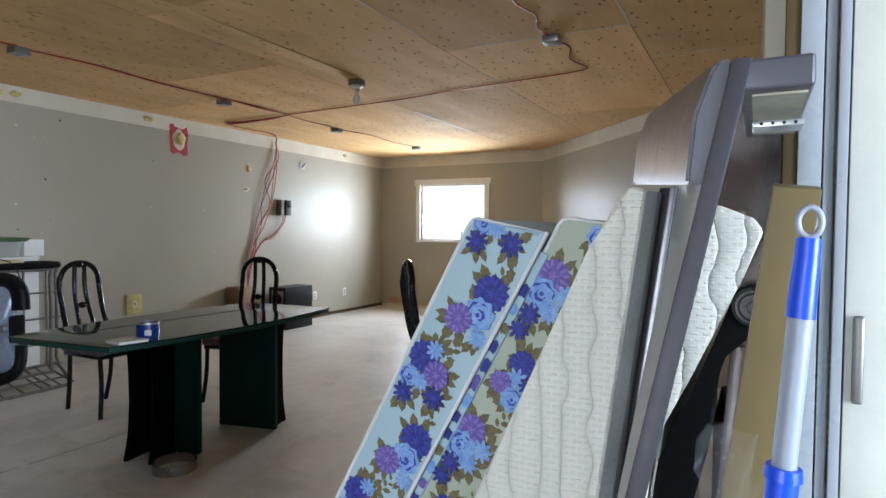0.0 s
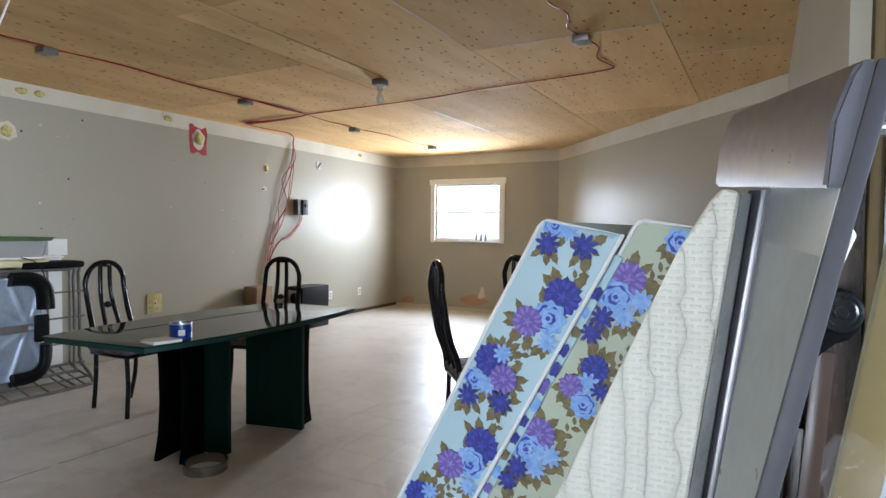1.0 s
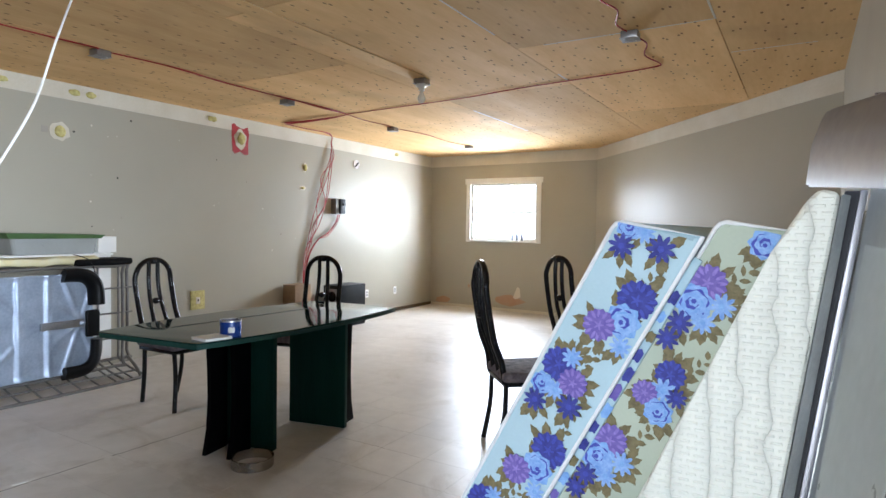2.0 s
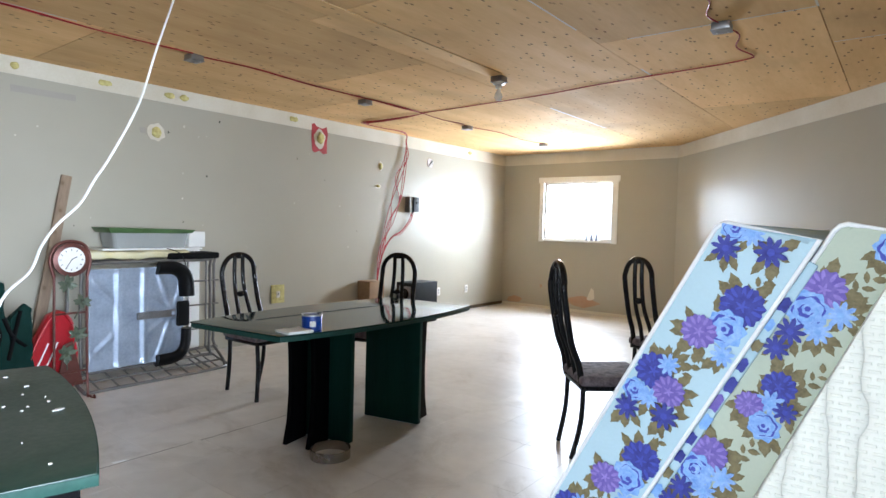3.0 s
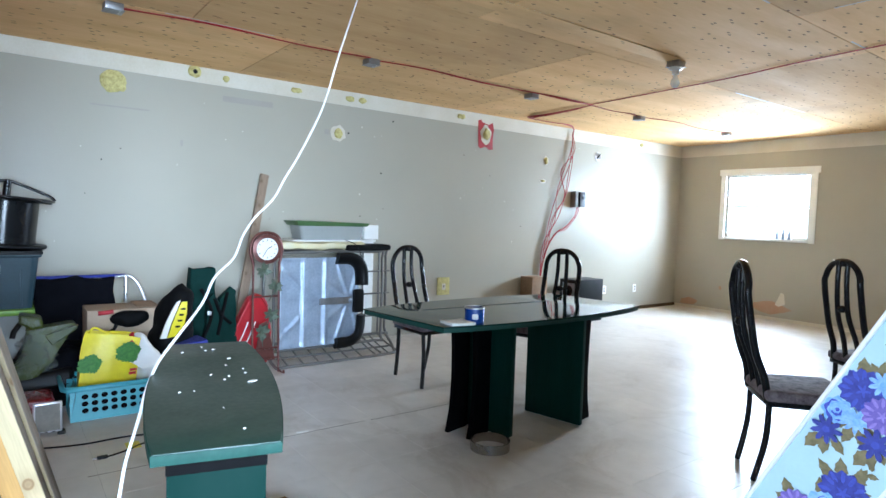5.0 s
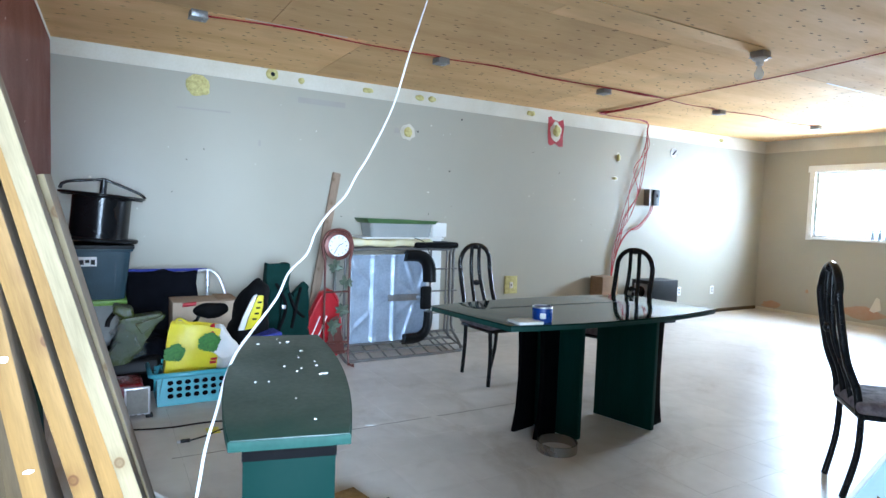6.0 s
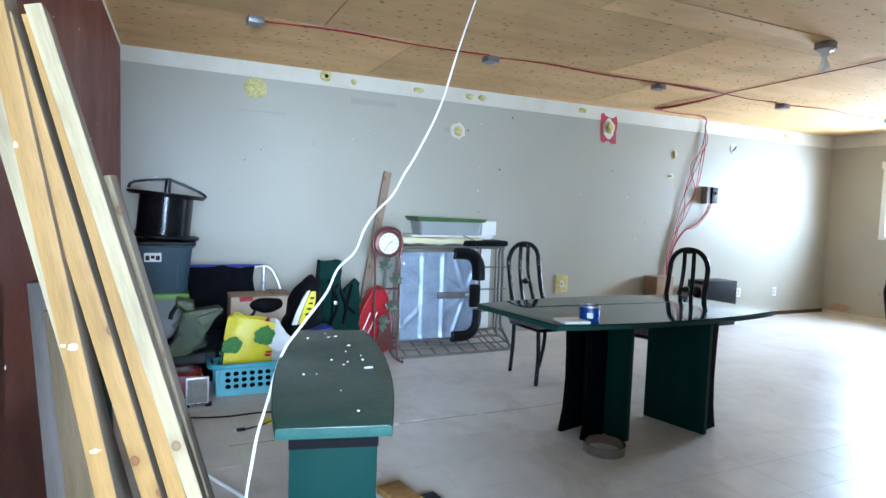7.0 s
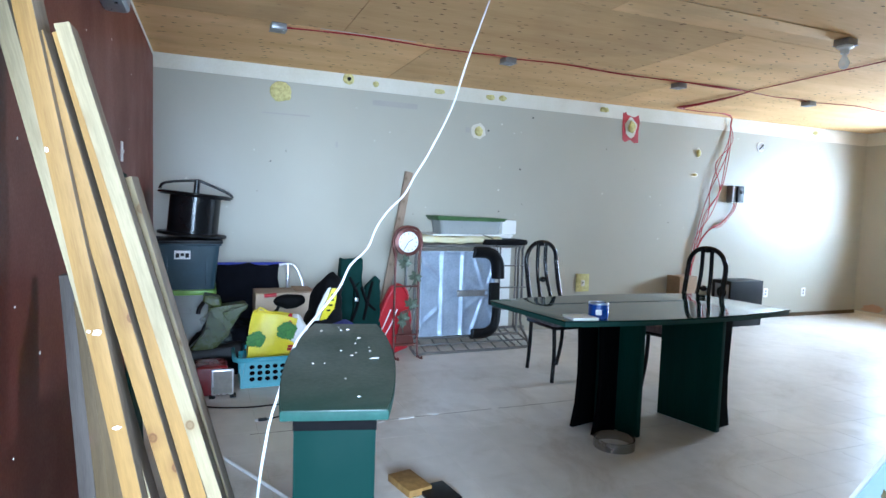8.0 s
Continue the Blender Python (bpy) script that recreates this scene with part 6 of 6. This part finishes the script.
# ---- folding bed and pressed metal panel ----
bed = thing("folding_bed", "grey tubular folding bed frame standing folded on its side", "bed frame", (0.0, 0.0, 0.0))
def frame_loop(x, y0, y1, z0, z1, r=0.06, lean=0.0):
    return [(x, y0 + r, z0), (x, y1 - r, z0), (x, y1, z0 + r), (x + lean, y1, z1 - r), (x + lean, y1 - r, z1), (x + lean, y0 + r, z1), (x + lean, y0, z1 - r), (x, y0, z0 + r)]
part("back_frame", tube(frame_loop(0.22, 3.25, 4.50, 0.10, 0.95), 0.014, 3, 8, closed=True), GREYPIPE, bed)
part("front_frame", tube(frame_loop(0.42, 3.27, 4.34, 0.08, 0.94), 0.013, 3, 8, closed=True), GREYPIPE, bed)
for z in (0.30, 0.52, 0.74):
    part("wire", tube([(0.30, 4.10, z), (0.30, 4.50, z)], 0.008, 1, 6), GREYPIPE, bed)
for y in (4.22, 4.40):
    part("wire", tube([(0.26, y, 0.95), (0.26, y, 0.22), (0.30, y - 0.02, 0.12), (0.45, y - 0.02, 0.06), (0.70, y - 0.04, 0.03)], 0.010, 4, 6), GREYPIPE, bed)
part("floor_frame", tube([(0.30, 3.22, 0.10), (0.72, 3.17, 0.02), (0.74, 3.3, 0.015), (0.73, 4.2, 0.015), (0.66, 4.35, 0.03), (0.30, 4.46, 0.12)], 0.013, 4, 8), GREYPIPE, bed)
for k in range(8):
    y = 3.28 + 0.14 * k
    part("floor_wire", tube([(0.25, y + 0.05, 0.10), (0.45, y + 0.02, 0.06), (0.73, y, 0.015)], 0.007, 3, 6), GREYPIPE, bed)
for x, z in ((0.40, 0.07), (0.56, 0.045)):
    part("floor_wire", tube([(x, 3.24, z), (x, 4.36, z)], 0.008, 1, 6), GREYPIPE, bed)

sheet = thing("pressed_metal_panel", "galvanised pressed steel panel with ribs, standing in the bed frame", "metal panel", (0.46, 3.68, 0.5))
bm = bmesh.new()
bmesh.ops.create_grid(bm, x_segments=60, y_segments=60, size=0.5)
for v in bm.verts:
    u, w = v.co.x * 2, v.co.y * 2
    h = 0.0
    for c in (-0.42, 0.12):
        h += 0.018 * math.exp(-((u - c) / 0.05) ** 2)
    if u > 0.2:
        for a in (-35, 0, 35, 70, -70):
            du, dw = u - 0.75, w
            t_ = math.cos(radians(a)) * dw + math.sin(radians(a)) * du
            h += 0.012 * math.exp(-(t_ / 0.05) ** 2)
    if u < -0.5:
        for a in (-40, 40):
            t_ = math.cos(radians(a)) * (w - math.copysign(0.55, a)) + math.sin(radians(a)) * (u + 0.75)
            h += 0.012 * math.exp(-(t_ / 0.05) ** 2)
    h += 0.012 * max(0.0, max(abs(u), abs(w)) - 0.9) / 0.1
    h += 0.004 * noise.noise(Vector((u * 3, w * 3, 1)))
    v.co = Vector((h, u * 0.38, w * 0.40))
panel = part("pressing", bm, GALV, sheet)
panel.modifiers.new("thick", "SOLIDIFY").thickness = 0.003
for z0, k in ((0.28, 1), (-0.28, -1)):
    part("corner_guard", tube([(0.04, 0.14, z0 + 0.11 * k), (0.045, 0.30, z0 + 0.10 * k), (0.045, 0.38, z0 + 0.02 * k), (0.045, 0.395, z0 - 0.14 * k)], 0.068, 6, 12, flat=0.6), MATTBLACK, sheet, "black moulded corner guard")
part("hinge_block", box((0.02, 0.31, -0.12), (0.06, 0.42, 0.10), 0.02), MATTBLACK, sheet)
part("latch_bar", box((0.015, -0.02, -0.03), (0.04, 0.30, 0.03), 0.008), ZINC, sheet)

# ---- on top of the bed frame ----
bm = box((0.06, 3.30, 0.965), (0.42, 4.15, 1.03), 0.02, seg=3)
bmesh.ops.subdivide_edges(bm, edges=[e for e in bm.edges if e.calc_length() > 0.1], cuts=9, use_grid_fill=True)
solid("foam_sheet", rumple(bm, 0.022, 14, 2), INSUL, "crumpled cream foam sheet on the bed frame", "foam sheet")
solid("white_board", box((0.05, 3.45, 1.035), (0.36, 4.30, 1.05), 0.003), WHITE, "thin white board on the foam sheet", "board")
solid("black_bolster", box((0.20, 3.95, 0.955), (0.46, 4.42, 1.01), 0.025, seg=3), CLOTHBLACK, "black padded roll at the end of the bed frame", "cushion")
bx = thing("plastic_box", "grey see-through plastic box with a green lid", "storage box", (0.20, 3.86, 1.05))
tub(bx, "tub", 0.28, 0.66, 0.13, 0.93, MILKY)
part("lid", hexa([(-0.15, -0.345, 0.128), (0.15, -0.345, 0.128), (0.15, 0.345, 0.128), (-0.15, 0.345, 0.128)], [(-0.165, -0.375, 0.172), (0.165, -0.375, 0.172), (0.165, 0.375, 0.160), (-0.165, 0.375, 0.160)], 0.008), DULLGREEN, bx, "dull green lid")
part("contents", rumple(box((-0.11, -0.28, 0.01), (0.11, 0.28, 0.10), 0.02), 0.015, 8), GREYPIPE, bx)
solid("white_carton", box((0.06, 4.26, 1.05), (0.20, 4.42, 1.19), 0.004), WHITE, "small white carton beside the plastic box", "box")
cable([(0.40, 3.95, 1.05), (0.45, 4.05, 1.0), (0.50, 4.08, 0.85), (0.50, 4.07, 0.7)], 0.004, MATTBLACK, "thin black cord hanging over the panel", 0, 0, "cord", "")

# ---- white filler along some ceiling joints ----
for lo, hi in (((4.994, 4.3), (5.006, 5.05)), ((3.784, 3.6), (3.794, 4.72)), ((2.54, 6.75), (2.556, 8.15)), ((3.98, 5.044), (4.99, 5.054)), ((3.80, 5.78), (3.812, 6.0)), ((5.01, 5.775), (5.5, 5.783)), ((2.86, 2.2), (2.868, 5.3)), ((1.318, 2.2), (1.33, 2.9))):
    solid("joint_filler", box((*lo, H - 0.0015), (*hi, H + 0.004)), BARE, "thin white filler line along a plywood joint", "filler", "ceiling filler lines", smooth=False)

rng = random.Random(33)
for k in range(14):
    x, z = rng.uniform(0.6, 3.8), rng.uniform(0.5, 2.3)
    r = rng.choice((0.003, 0.004, 0.006))
    solid("plaster_dot", spun([(r, 0), (r, 0.0015)], 8, m=pose(x, 1.06 - 0.01643 * x, z, -90)), WHITE, "small white fleck on the maroon wall", "wall patch", "flecks on the maroon wall", smooth=False)

solid("backing_board", box((0.06, 4.12, 0.05), (0.075, 4.44, 1.18), 0.003), WHITE, "white board standing behind the bed frame", "board")
